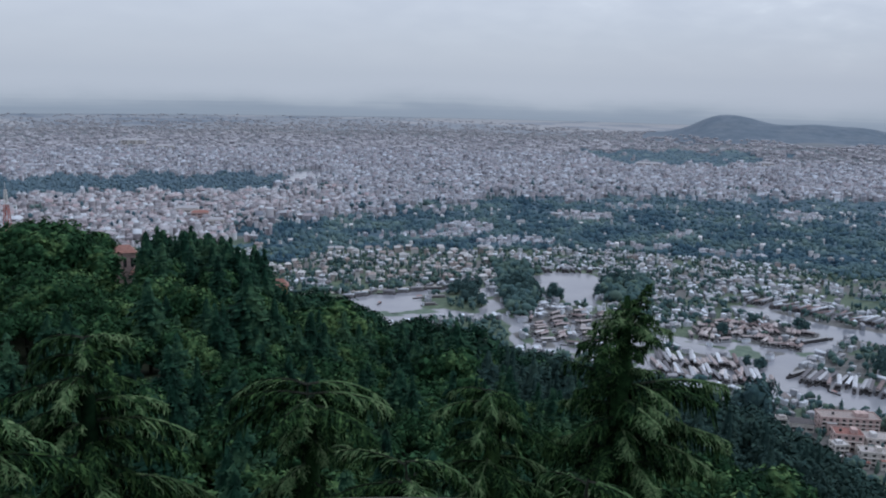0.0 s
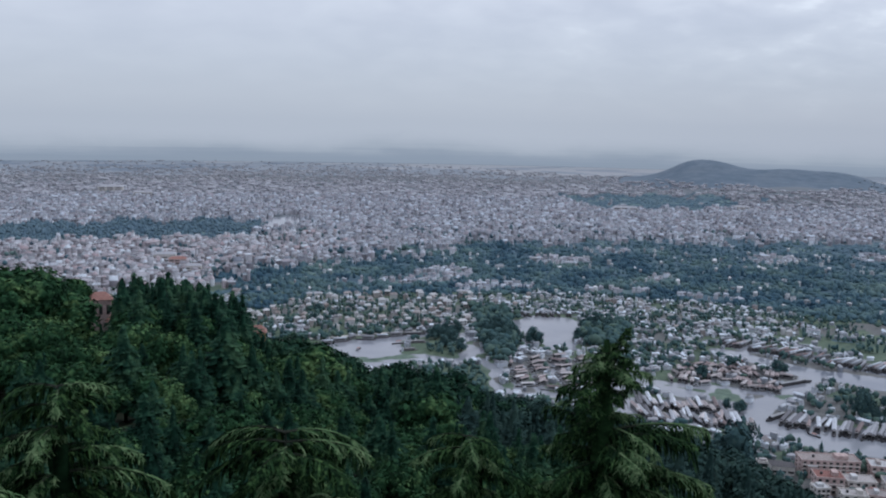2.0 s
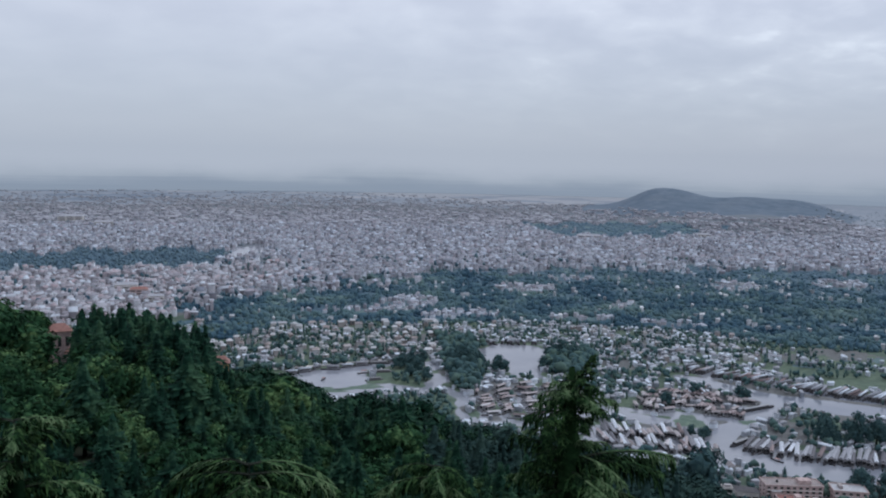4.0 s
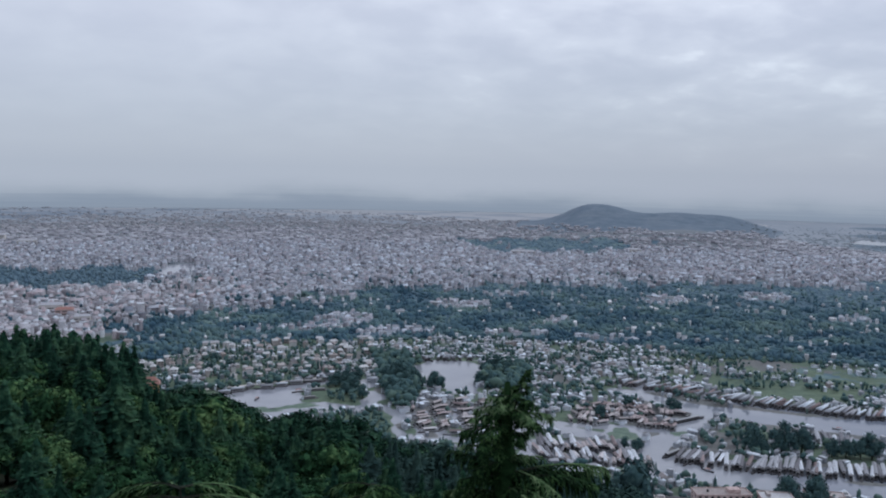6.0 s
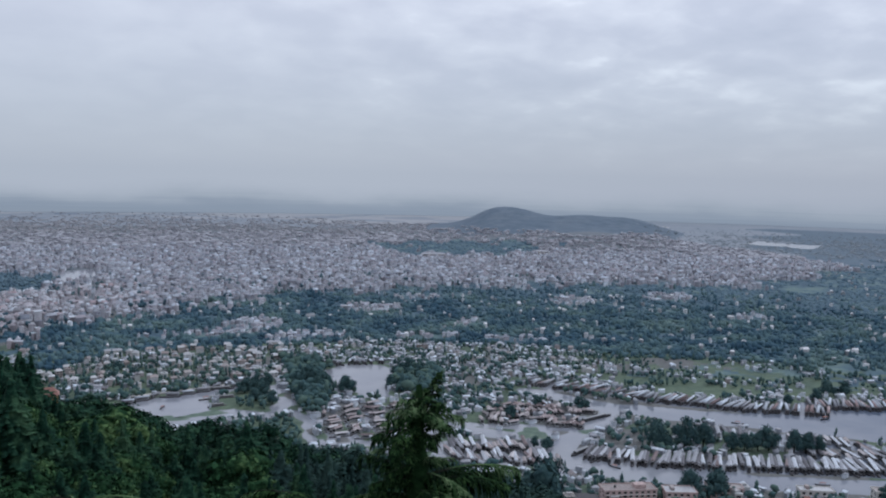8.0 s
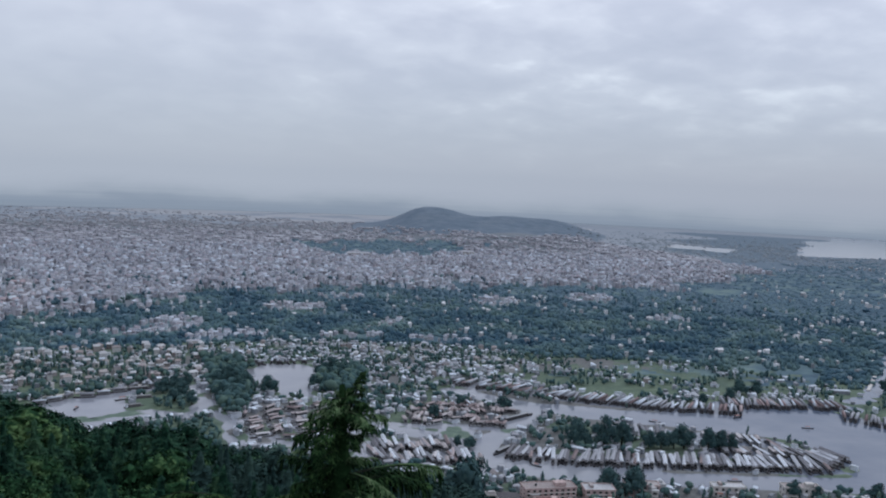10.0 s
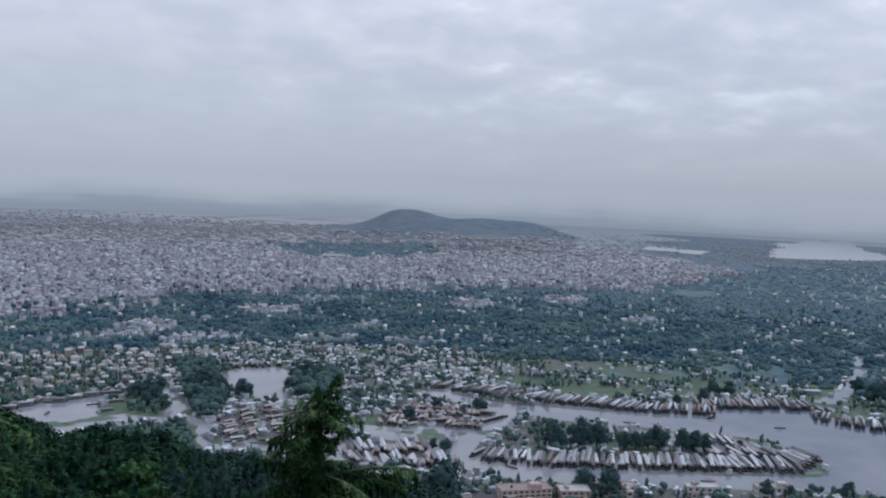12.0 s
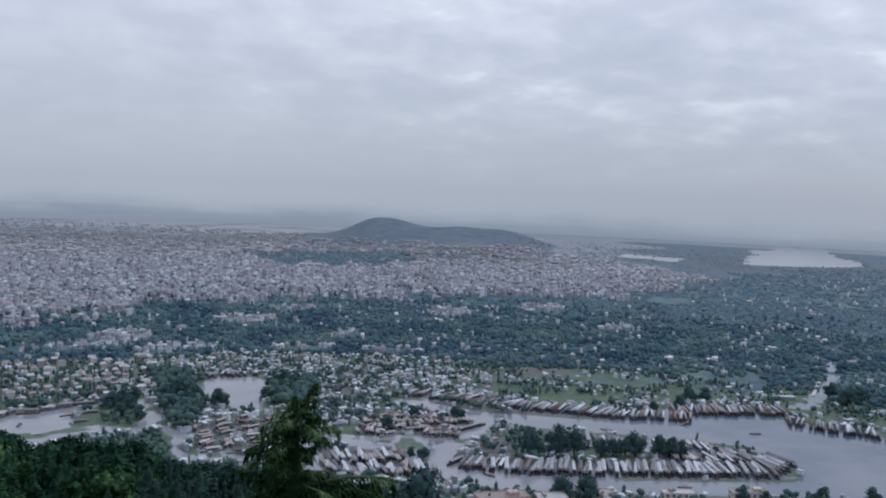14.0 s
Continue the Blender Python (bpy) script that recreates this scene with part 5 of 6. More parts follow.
def make_town():
    x, y, az, r = scatter(9.3, 1060, 2700, -30, 40)
    dense = 0.80 + 0.25 * wobble(x, y, 150.0, 1.5)
    ok = in_city(az, r) & (shore(x, y) > 5) & ~town_grove(x, y) & (RNG.uniform(0, 1, len(x)) < dense)
    rows = [house_rows(x[ok], y[ok], 0.70)]
    x, y, az, r = scatter(16.5, 2700, 4900, -30, 40)
    ok = in_city(az, r) & (shore(x, y) > 8) & (fort_hill(az, r) < 30) & ((r < 3450) | (fort_hill(az, r) < np.where(az > 23, 5, 14))) & ~town_grove(x, y) & (RNG.uniform(0, 1, len(x)) < (0.8 - 0.22 * np.clip((r - 2950) / 400, 0, 1) + 0.3 * wobble(x, y, 260.0, 2.5)) * np.clip((4450 - r) / 1000, 0.10, 1))
    outer = house_rows(x[ok], y[ok], 1.2)
    # far houses are flattened to leave less shade between them
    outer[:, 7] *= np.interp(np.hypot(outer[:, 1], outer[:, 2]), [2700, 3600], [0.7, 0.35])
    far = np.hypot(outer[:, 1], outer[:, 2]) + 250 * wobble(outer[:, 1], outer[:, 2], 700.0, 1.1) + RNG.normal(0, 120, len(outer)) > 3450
    mass("outer_town", HOUSE_KINDS, outer[~far], [M["walls_outer"], M["roofs_outer"]], "houses at the far side of town, coloured faint with haze", "town")
    mass("distant_town", HOUSE_KINDS, outer[far], [M["walls_misty"], M["walls_misty"]], "flattened houses of the outermost suburbs, painted pale with haze", "town")
    x, y, az, r = scatter(9.5, 1180, 1900, -30, 54)
    ok = in_hamlet(az, r) & (RNG.uniform(0, 1, len(x)) < np.where(az > 11, 0.42, 0.8))
    hamlets = house_rows(x[ok], y[ok], 0.58)
    hamlets[:, 7] = RNG.uniform(3.2, 6.5, len(hamlets))
    rows.append(hamlets)
    x, y, az, r = scatter(26.0, 1180, 3000, -12, 54)
    ok = in_belt(az, r) & ~in_field(az, r) & (shore(x, y) > 8) & (RNG.uniform(0, 1, len(x)) < np.where(r > 1700, 0.12, 0.24) + 0.35 * wobble(x, y, 120.0, 7.0))
    extra = house_rows(x[ok], y[ok], 0.46)
    extra[:, 7] = extra[:, 7] * 0.25 + 3.8
    mass("orchard_houses", HOUSE_KINDS, extra, [M["wall_white"], M["wall_white"]], "scattered white houses among the valley orchards", "houses")
    # cottages, huts and work boats crowding the lake's banks
    x, y, az, r = scatter(6.1, 640, 1200, -13, 54)
    d = shore(x, y)
    busy = np.where(az < 25, np.where(az < 5, 0.30, 0.56), 0.32) * np.where(d < 26, 1.0, np.where((az < 25), 0.8, 0.12)) + 0.35 * wobble(x, y, 55.0, 12.0)
    busy = np.where(in_isle(x, y), 0.75, busy)
    ok = (d > 1.0) & (RNG.uniform(0, 1, len(x)) < busy) & (hill_height(az, r) < -6) & ~in_belt(az, r)
    ok &= off_quays(x, y, 3) & ~in_groves(x, y) & (outline(x, y, REEDS) > 0) & (outline(x, y, GARDEN_ISLE) > -8)
    huts = house_rows(x[ok], y[ok], 0.38)
    huts[:, 5] *= RNG.uniform(0.8, 1.9, len(huts))
    huts[:, 7] = RNG.uniform(2.0, 4.6, len(huts))
    mass("lakeside_cottages", HOUSE_KINDS, huts, [M["wall_pale"], M["roof_pale"]], "small cottages, sheds and work boats crowding the banks", "cottages")
    rows = np.concatenate(rows)
    az, r = polar(rows[:, 1], rows[:, 2])
    old = (az + RNG.normal(0, 1.2, len(az)) < -8.0 + 2.5 * np.sin(r / 120)) & (r < 1800)
    mass("old_town", HOUSE_KINDS, rows[old], [M["walls_rose"], M["roofs_rose"]], "rose and white houses crowding the edge of the old town", "town")
    rows = rows[~old]
    mass("town_houses", HOUSE_KINDS, rows, [M["walls"], M["roofs"]], "tightly packed brick and plaster houses with tin roofs", "town")


make_town()


def house_model(w, l, h, floors, roof_kind, label):
    ob = thing("house", label, "house", "houses round the lake")
    part("wall", box(bmesh.new(), -l / 2, l / 2, -w / 2, w / 2, -0.6, h, 0.06), M["wall"], ob)
    bm = bmesh.new()
    e = 0.55
    if roof_kind == "flat":
        box(bm, -l / 2 - e / 2, l / 2 + e / 2, -w / 2 - e / 2, w / 2 + e / 2, h + 0.003, h + 0.3)
        box(bm, -l * 0.2, l * 0.12, -w * 0.2, w * 0.2, h + 0.303, h + 2.3)
    else:
        inset = 0.0 if roof_kind == "gable" else w * 0.35
        lo = [bm.verts.new(p) for p in ((-l / 2 - e, -w / 2 - e, h + 0.004), (l / 2 + e, -w / 2 - e, h + 0.004), (l / 2 + e, w / 2 + e, h + 0.004), (-l / 2 - e, w / 2 + e, h + 0.004))]
        mid = [bm.verts.new(v.co + Vector((0, 0, 0.18))) for v in lo]
        a, b = bm.verts.new((-l / 2 - e + inset, 0, h + w * 0.42)), bm.verts.new((l / 2 + e - inset, 0, h + w * 0.42))
        bm.faces.new(lo[::-1])
        for i in range(4):
            bm.faces.new((lo[i], lo[(i + 1) % 4], mid[(i + 1) % 4], mid[i]))
        for f in ((mid[0], mid[1], b, a), (mid[2], mid[3], a, b), (mid[1], mid[2], b), (mid[3], mid[0], a)):
            bm.faces.new(f)
    part("roof", bm, M["roof"], ob)
    step = h / floors
    for k in range(floors):
        for i in range(2 if l < 12 else 3):
            x = -l / 2 + l * (i + 0.5) / (2 if l < 12 else 3)
            part("window", box(bmesh.new(), x - 0.7, x + 0.7, -w / 2 - 0.05, -w / 2 + 0.1, k * step + step * 0.35, k * step + step * 0.8), M["glass"], ob)
    return ob


def place_all(models, rows):
    """Each row: model, x, y, z, turn in degrees, scale."""
    used = set()
    for k, x, y, z, turn, s in rows:
        m = pose(x, y, z, 0, 0, turn)
        made = copy_thing(models[k], m) if k in used else models[k]
        used.add(k)
        made.matrix_basis = m
        made.scale = (s, s, s)
    for k, ob in enumerate(models):
        if k not in used:
            for o in (*ob.children_recursive, ob):
                bpy.data.objects.remove(o)


def make_houses():
    models = [house_model(5.4, 6.6, 6.5, 2, "gable", "two-storey plastered house with a tin gable roof"),
              house_model(5.6, 9.5, 6.0, 2, "hip", "long two-storey house with a weathered hip roof"),
              house_model(6.2, 7.5, 9.0, 3, "hip", "tall three-storey house with a hip roof"),
              house_model(6.5, 8.5, 6.5, 2, "flat", "flat-roofed pale concrete house with a stair hut")]
    x, y, az, r = scatter(13.0, 560, 1235, -12, 52)
    d = shore(x, y)
    built = wobble(x, y, 75.0, 11.0)
    town = (az < 24) & (r > 985) | (r < 690) & (az > 22) | in_isle(x, y)
    ok = (d > 9) & (built > np.where(town, -0.75, 0.62)) & ~in_belt(az, r) & (hill_height(az, r) < -8) & ~(in_field(az, r) & (built < 0.8))
    ok &= off_quays(x, y, 7) & ~in_groves(x, y) & (outline(x, y, REEDS) > 4)
    ok &= ~((x > 225) & (x < 335) & (y > 470) & (y < 615))
    x, y = x[ok], y[ok]
    taken = []
    for p, q in zip(x, y):
        if all((p - a) ** 2 + (q - b) ** 2 > 11.5 ** 2 for a, b in taken):
            taken.append((p, q))
    taken.sort(key=lambda p: math.atan2(*p) > radians(4))
    taken = taken[:235]
    rng = random.Random(6)
    place_all(models, [(rng.randrange(4), p, q, max(0.3, ground_z(p, q)), rng.choice((0, 90, 180, 270)) + rng.uniform(-25, 25),
                        rng.uniform(0.62, 1.1) if math.atan2(p, q) < radians(4) else rng.uniform(0.6, 0.9)) for p, q in taken])


make_houses()


# ---------------------------------------------------------------- houseboats
def houseboat_model(length, wide, roof, label, hull="timber"):
    ob = thing("houseboat", label, "houseboat", "houseboats on the lake")
    h, w = length / 2, wide / 2
    bm = bmesh.new()
    ring0 = [(-h - 2.2, 0.5), (-h + 1.0, w * 0.85), (h - 1.0, w * 0.85), (h + 1.6, 0.6), (h + 1.6, -0.6), (h - 1.0, -w * 0.85), (-h + 1.0, -w * 0.85), (-h - 2.2, -0.5)]
    low = [bm.verts.new((x * 0.94, y * 0.8, -0.35)) for x, y in ring0]
    top = [bm.verts.new((x, y * 1.1, 0.75 + 0.25 * (abs(x) > h))) for x, y in ring0]
    for i in range(8):
        bm.faces.new((low[i], low[(i + 1) % 8], top[(i + 1) % 8], top[i]))
    bm.faces.new(top)
    bm.faces.new(low[::-1])
    bmesh.ops.recalc_face_normals(bm, faces=bm.faces[:])
    part("hull", bm, M[hull], ob)
    part("cabin", box(bmesh.new(), -h + 4.4, h - 0.4, -w * 0.84, w * 0.84, 0.76, 3.7, 0.05), M["cabin"], ob)
    bm = bmesh.new()
    e = 0.25
    lo = [bm.verts.new(p) for p in ((-h + 3.8, -w - e, 3.71), (h + 0.3, -w - e, 3.71), (h + 0.3, w + e, 3.71), (-h + 3.8, w + e, 3.71))]
    a, b = bm.verts.new((-h + 3.8, 0, 4.75)), bm.verts.new((h + 0.3, 0, 4.75))
    for f in ((lo[0], lo[1], b, a), (lo[2], lo[3], a, b), (lo[1], lo[2], b), (lo[3], lo[0], a), lo[::-1]):
        bm.faces.new(f)
    part("roof", bm, M[roof], ob)
    # dark canopy, made large to paint in the shade at the bow
    part("canopy", box(bmesh.new(), -h + 0.1, -h + 3.78, -w * 0.9, w * 0.9, 3.405, 3.62, 0.04), M["timber"], ob)
    part("railing", box(bmesh.new(), -h + 0.5, -h + 0.62, -w * 0.78, w * 0.78, 0.8, 1.7, 0.02), M["timber"], ob)
    # dark panel for the door and the veranda's shade together
    part("doorway", box(bmesh.new(), -h + 4.3, -h + 4.39, -w * 0.7, w * 0.7, 0.8, 3.3), M["glass"], ob)
    for side in (-1, 1):
        for x, run in ((-h + 5.5, length - 7.5),):
            part("window", box(bmesh.new(), x, x + run, side * w * 0.84 - 0.05, side * w * 0.84 + 0.05, 1.7, 3.0), M["glass"], ob)
    return ob


def make_houseboats():
    models = [houseboat_model(34, 3.0, "deck", "long silvery-roofed wooden houseboat moored at the bank"),
              houseboat_model(29, 2.9, "deck", "pale-roofed wooden houseboat with a carved veranda"),
              houseboat_model(30, 3.0, "deck_red", "russet-roofed wooden houseboat moored at the bank"),
              houseboat_model(17, 3.4, "deck_pale", "short grey-roofed work boat moored at the bank", "cabin"),
              houseboat_model(15, 3.3, "deck_red", "short russet-roofed boat moored among others", "cabin")]
    rng = random.Random(9)
    rows = []
    for x0, y0, x1, y1, gap, russet, size, b0, b1 in QUAYS:
        run = math.hypot(x1 - x0, y1 - y0)
        at = gap / 2
        while at < run:
            k = 2 if rng.random() < russet else size if size > 1 else rng.choice((1, 1, 3) if size else (0, 0, 1))
            if size == 3:
                k = 4 if k == 2 else 3
            b = radians(b0 + ((b1 - b0 + 180) % 360 - 180) * at / run + rng.gauss(0, (5, 8, 5, 24)[size]))
            back = (18, 15, 15.5, 8, 8)[k] + 1.5 + rng.uniform(-3.5, 4.0) * (1.7 if size == 1 else 1.0)
            if rng.random() > 0.05:
                rows.append((k, x0 + (x1 - x0) * at / run + math.sin(b) * back, y0 + (y1 - y0) * at / run + math.cos(b) * back, 0.18, 90 - math.degrees(b), rng.uniform(0.88, 1.06)))
            at += gap * (1.0 if size == 3 else 0.78) * rng.uniform(0.7, 1.0)
    rows.sort(key=lambda row: math.hypot(row[1], row[2]))
    far = rows[300:]
    kinds = []
    for ob in models:
        vs, ts, ss, at = [], [], [], 0
        for child in ob.children:
            me = child.data
            me.calc_loop_triangles()
            vs += [tuple(v.co) for v in me.vertices]
            ts += [[at + k for k in tri.vertices] for tri in me.loop_triangles]
            ss += [{"roof": 3 if child.name.startswith("roof") and child.data.materials[0].name.startswith("russet") else 0, "cabin": 1}.get(child.name.split(".")[0], 2)] * len(me.loop_triangles)
            at += len(me.vertices)
        kinds.append((np.array(vs), np.array(ts), np.array(ss)))
    mass("moored_boats", kinds, np.array([(k, x, y, z, radians(turn), f, f, f) for k, x, y, z, turn, f in far]), [M["roof_pale"], M["cabin"], M["timber"], M["roof_russet"]],
         "far rows of wooden boats with pale roofs", "boats")
    place_all(models, rows[:300])


make_houseboats()


def make_shikaras():
    model = thing("shikara", "small canopied wooden boat on open water", "boat", "small boats")
    bm = bmesh.new()
    for i, (x, w, z) in enumerate(((-6, 0.1, 1.0), (-3.5, 0.8, 0.5), (0, 1.1, 0.4), (3.5, 0.8, 0.5), (6, 0.1, 1.1))):
        pair = [bm.verts.new((x, -w, z)), bm.verts.new((x * 0.9, 0, -0.25)), bm.verts.new((x, w, z))]
        if i:
            for a in (0, 1):
                bm.faces.new((last[a], pair[a], pair[a + 1], last[a + 1]))
        last = pair
    part("hull", bm, M["timber"], model)
    bm = bmesh.new()
    box(bm, -2.2, 2.2, -1.1, 1.1, 2.0, 2.15, 0.05)
    for x in (-2.0, 2.0):
        for y in (-0.9, 0.9):
            box(bm, x - 0.05, x + 0.05, y - 0.05, y + 0.05, 0.3, 2.0)
    part("canopy", bm, M["red_roof"], model)
    place_all([model], [(0, 564, 737, 0.05, 20, 1.3), (0, 470, 738, 0.05, 140, 1), (0, 610, 690, 0.05, 160, 1), (0, 690, 590, 0.05, 60, 1), (0, 300, 640, 0.05, 120, 1), (0, 320, 850, 0.05, 100, 1),
                        (0, -20, 907, 0.05, 30, 1.4), (0, -60, 880, 0.05, 70, 1), (0, 440, 573, 0.05, 160, 1)])


make_shikaras()


# ---------------------------------------------------------------- hotels at the foot of the hill
def hotel(x, y, turn, l, w, h, floors, finish, label, hut=True, red=False):
    ob = thing("hotel", label, "hotel", "hotels along the shore")
    ob.matrix_basis = pose(x, y, max(0.3, ground_z(x, y)), 0, 0, turn)
    part("wall", box(bmesh.new(), -l / 2, l / 2, -w / 2, w / 2, -1.0, h, 0.1), M[finish], ob)
    bm = bmesh.new()
    t = 0.35
    for a in ((-l / 2 - t, l / 2 + t, -w / 2 - t, -w / 2), (-l / 2 - t, l / 2 + t, w / 2, w / 2 + t), (-l / 2 - t, -l / 2, -w / 2, w / 2), (l / 2, l / 2 + t, -w / 2, w / 2)):
        box(bm, *a, h - 0.4, h + 0.9)
    part("parapet", bm, M[finish], ob)
    part("roof", box(bmesh.new(), -l / 2 + 0.01, l / 2 - 0.01, -w / 2 + 0.01, w / 2 - 0.01, h + 0.004, h + 0.25), M["red_roof" if red else "roof"], ob)
    if hut:
        part("stair_hut", box(bmesh.new(), l * 0.1, l * 0.32, -w * 0.25, w * 0.2, h + 0.26, h + 3.0, 0.06), M[finish], ob)
        bm = bmesh.new()
        bmesh.ops.create_cone(bm, cap_ends=True, segments=12, radius1=0.9, radius2=0.8, depth=1.6, matrix=Matrix.Translation((-l * 0.25, 0, h + 1.05)))
        part("water_tank", bm, M["glass"], ob, "black plastic water tank")
    rng = random.Random(int(x * 7 + y))
    for side in (-1, 1):
        p, q, e = l * rng.uniform(0.12, 0.3), rng.uniform(1.8, 3.6), h * rng.uniform(0.4, 0.8)
        porch = part("front_wing", box(bmesh.new(), side * l * 0.33 - p / 2, side * l * 0.33 + p / 2, -w / 2 - 1.25 - q, -w / 2 - 1.22, -1.0, e, 0.06), M[finish if side < 0 else "cream"], ob)
        part("wing_roof", box(bmesh.new(), side * l * 0.33 - p / 2 - 0.3, side * l * 0.33 + p / 2 + 0.3, -w / 2 - 1.6 - q, -w / 2 - 1.215, e + 0.004, e + 0.22), M["red_roof" if rng.random() < 0.35 else "roof"], porch)
        part("window", box(bmesh.new(), side * l * 0.33 - p * 0.3, side * l * 0.33 + p * 0.3, -w / 2 - 1.3 - q, -w / 2 - 1.2 - q, e * 0.4, e * 0.75), M["glass"], porch)
    if not hut:
        part("roof_shed", box(bmesh.new(), -l * 0.3, -l * 0.3 + rng.uniform(2.5, 5), -w * 0.2, w * 0.25, h + 0.26, h + rng.uniform(1.8, 2.8), 0.05), M["roof"], ob)
    step = h / floors
    for k in range(floors):
        z = k * step
        n = max(3, int(l / 4.2))
        for i in range(n):
            cx = -l / 2 + l * (i + 0.5) / n
            pane = part("window", box(bmesh.new(), cx - 1.0, cx + 1.0, -w / 2 - 0.06, -w / 2 + 0.1, z + step * 0.3, z + step * 0.82), M["glass"], ob)
            part("window_frame", box(bmesh.new(), cx - 1.15, cx + 1.15, -w / 2 - 0.12, -w / 2 - 0.065, z + step * 0.24, z + step * 0.3), M["cream"], pane)
        if k:
            part("balcony", box(bmesh.new(), -l / 2 + 0.5, l / 2 - 0.5, -w / 2 - 1.2, -w / 2 - 0.125, z - 0.1, z + 0.12, 0.03), M["cream"], ob)
        for side in (-1, 1):
            for i in range(2):
                cy = -w / 4 + i * w / 2
                part("window", box(bmesh.new(), side * l / 2 - 0.06, side * l / 2 + 0.06, cy - 0.9, cy + 0.9, z + step * 0.3, z + step * 0.82), M["glass"], ob)
    return ob


hotel(276, 566, -6, 38, 14, 11, 4, "pink", "large rose-coloured hotel with balconies above the shore")
hotel(313, 560, -14, 22, 14, 9, 3, "pink", "rose hotel wing with dark window bays", hut=False)
hotel(263, 537, -10, 17, 13, 11, 3, "pink", "rose stucco hotel block with a roof terrace", red=True)
hotel(285, 540, -8, 18, 12, 7, 2, "cream", "low white hotel annex with a flat roof", hut=False)
hotel(252, 523, 4, 9, 8, 9, 3, "cream", "narrow white guest house on the slope's foot", hut=False)
hotel(268, 513, -12, 15, 10, 9, 3, "cream", "white stucco guest house below the slope")
hotel(287, 514, -20, 18, 11, 8, 3, "pink", "low rose-coloured guest house", hut=False)
hotel(304, 532, -16, 14, 12, 9, 3, "cream", "pale hotel annex beside the rose hotel")
hotel(230, 562, -10, 6, 6, 10, 3, "cream", "narrow white waterside tower house", hut=False)
hotel(352, 566, -20, 26, 10, 7, 2, "pink", "long low rose waterfront building", hut=False)
hotel(415, 548, -18, 24, 10, 7, 2, "cream", "long cream waterfront building", hut=False)
hotel(468, 532, -18, 28, 11, 8, 2, "cream", "white flat-roofed waterfront building")


def weed_mat(x, y, rx, ry, turn, label):
    """Floating weed: a thin ragged sheet on the water."""
    rng = np.random.default_rng(int(abs(x)) + 1)
    bm = bmesh.new()
    n = 40
    k = 1 + 0.22 * np.sin(3 * np.arange(n) * 6.283 / n + rng.uniform(0, 6)) + 0.12 * np.sin(7 * np.arange(n) * 6.283 / n) + rng.normal(0, 0.04, n)
    low = [bm.verts.new((rx * f * math.cos(i * 6.283 / n), ry * f * math.sin(i * 6.283 / n), 0.0)) for i, f in enumerate(k)]
    high = [bm.verts.new((v.co.x * 0.98, v.co.y * 0.98, 0.05)) for v in low]
    bm.faces.new(high)
    for i in range(n):
        bm.faces.new((low[i], low[(i + 1) % n], high[(i + 1) % n], high[i]))
    me = bpy.data.meshes.new("weed_mat")
    bm.to_mesh(me)
    bm.free()
    me.materials.append(M["algae"])
    ob = tagged(new("weed_mat", me), label, "water weed", "weed on the lake")
    ob.matrix_basis = pose(x, y, 0.006, 0, 0, turn)


weed_mat(-62, 838, 26, 10, 12, "green floating weed on the shallow bay")
weed_mat(-20, 852, 22, 8, 20, "green floating weed beside the reed bank")
weed_mat(8, 920, 20, 9, 10, "pale green weed round a garden islet")
weed_mat(266, 739, 13, 19, -10, "bright green weed carpet in a small basin")
weed_mat(322, 735, 13, 9, 30, "green weed mat at the channel bank")


# ---------------------------------------------------------------- on the ridge
def ridge_house(az, r, turn, l, w, h, label, finish="pink", lift=0.0):
    x, y = spot(az, r)
    ob = thing("ridge_house", label, "house", "houses on the ridge")
    ob.matrix_basis = pose(x, y, ground_z(x, y) + lift, 0, 0, turn)
    part("wall", box(bmesh.new(), -l / 2, l / 2, -w / 2, w / 2, -6.0 - lift, h, 0.06), M[finish], ob)
    bm = bmesh.new()
    e = 0.7
    lo = [bm.verts.new(p) for p in ((-l / 2 - e, -w / 2 - e, h + 0.004), (l / 2 + e, -w / 2 - e, h + 0.004), (l / 2 + e, w / 2 + e, h + 0.004), (-l / 2 - e, w / 2 + e, h + 0.004))]
    a, b = bm.verts.new((-l / 4, 0, h + w * 0.45)), bm.verts.new((l / 4, 0, h + w * 0.45))
    for f in ((lo[0], lo[1], b, a), (lo[2], lo[3], a, b), (lo[1], lo[2], b), (lo[3], lo[0], a), lo[::-1]):
        bm.faces.new(f)
    part("roof", bm, M["red_roof"], ob)
    for i in range(3):
        cx = -l / 2 + l * (i + 0.5) / 3
        part("window", box(bmesh.new(), cx - 0.6, cx + 0.6, -w / 2 - 0.06, -w / 2 + 0.1, h * 0.45, h * 0.8), M["glass"], ob)
    return ob


ridge_house(-19.8, 366, 22, 8.0, 6.0, 10.5, "tall red-roofed house with rose walls among ridge trees", lift=4.5)
ridge_house(-19.0, 352, 12, 5, 5, 9, "small red-roofed rose outbuilding below the ridge")
ridge_house(-10.4, 386, 10, 7, 6, 12, "ochre house with a tiled roof on the ridge", "orange", lift=5.5)


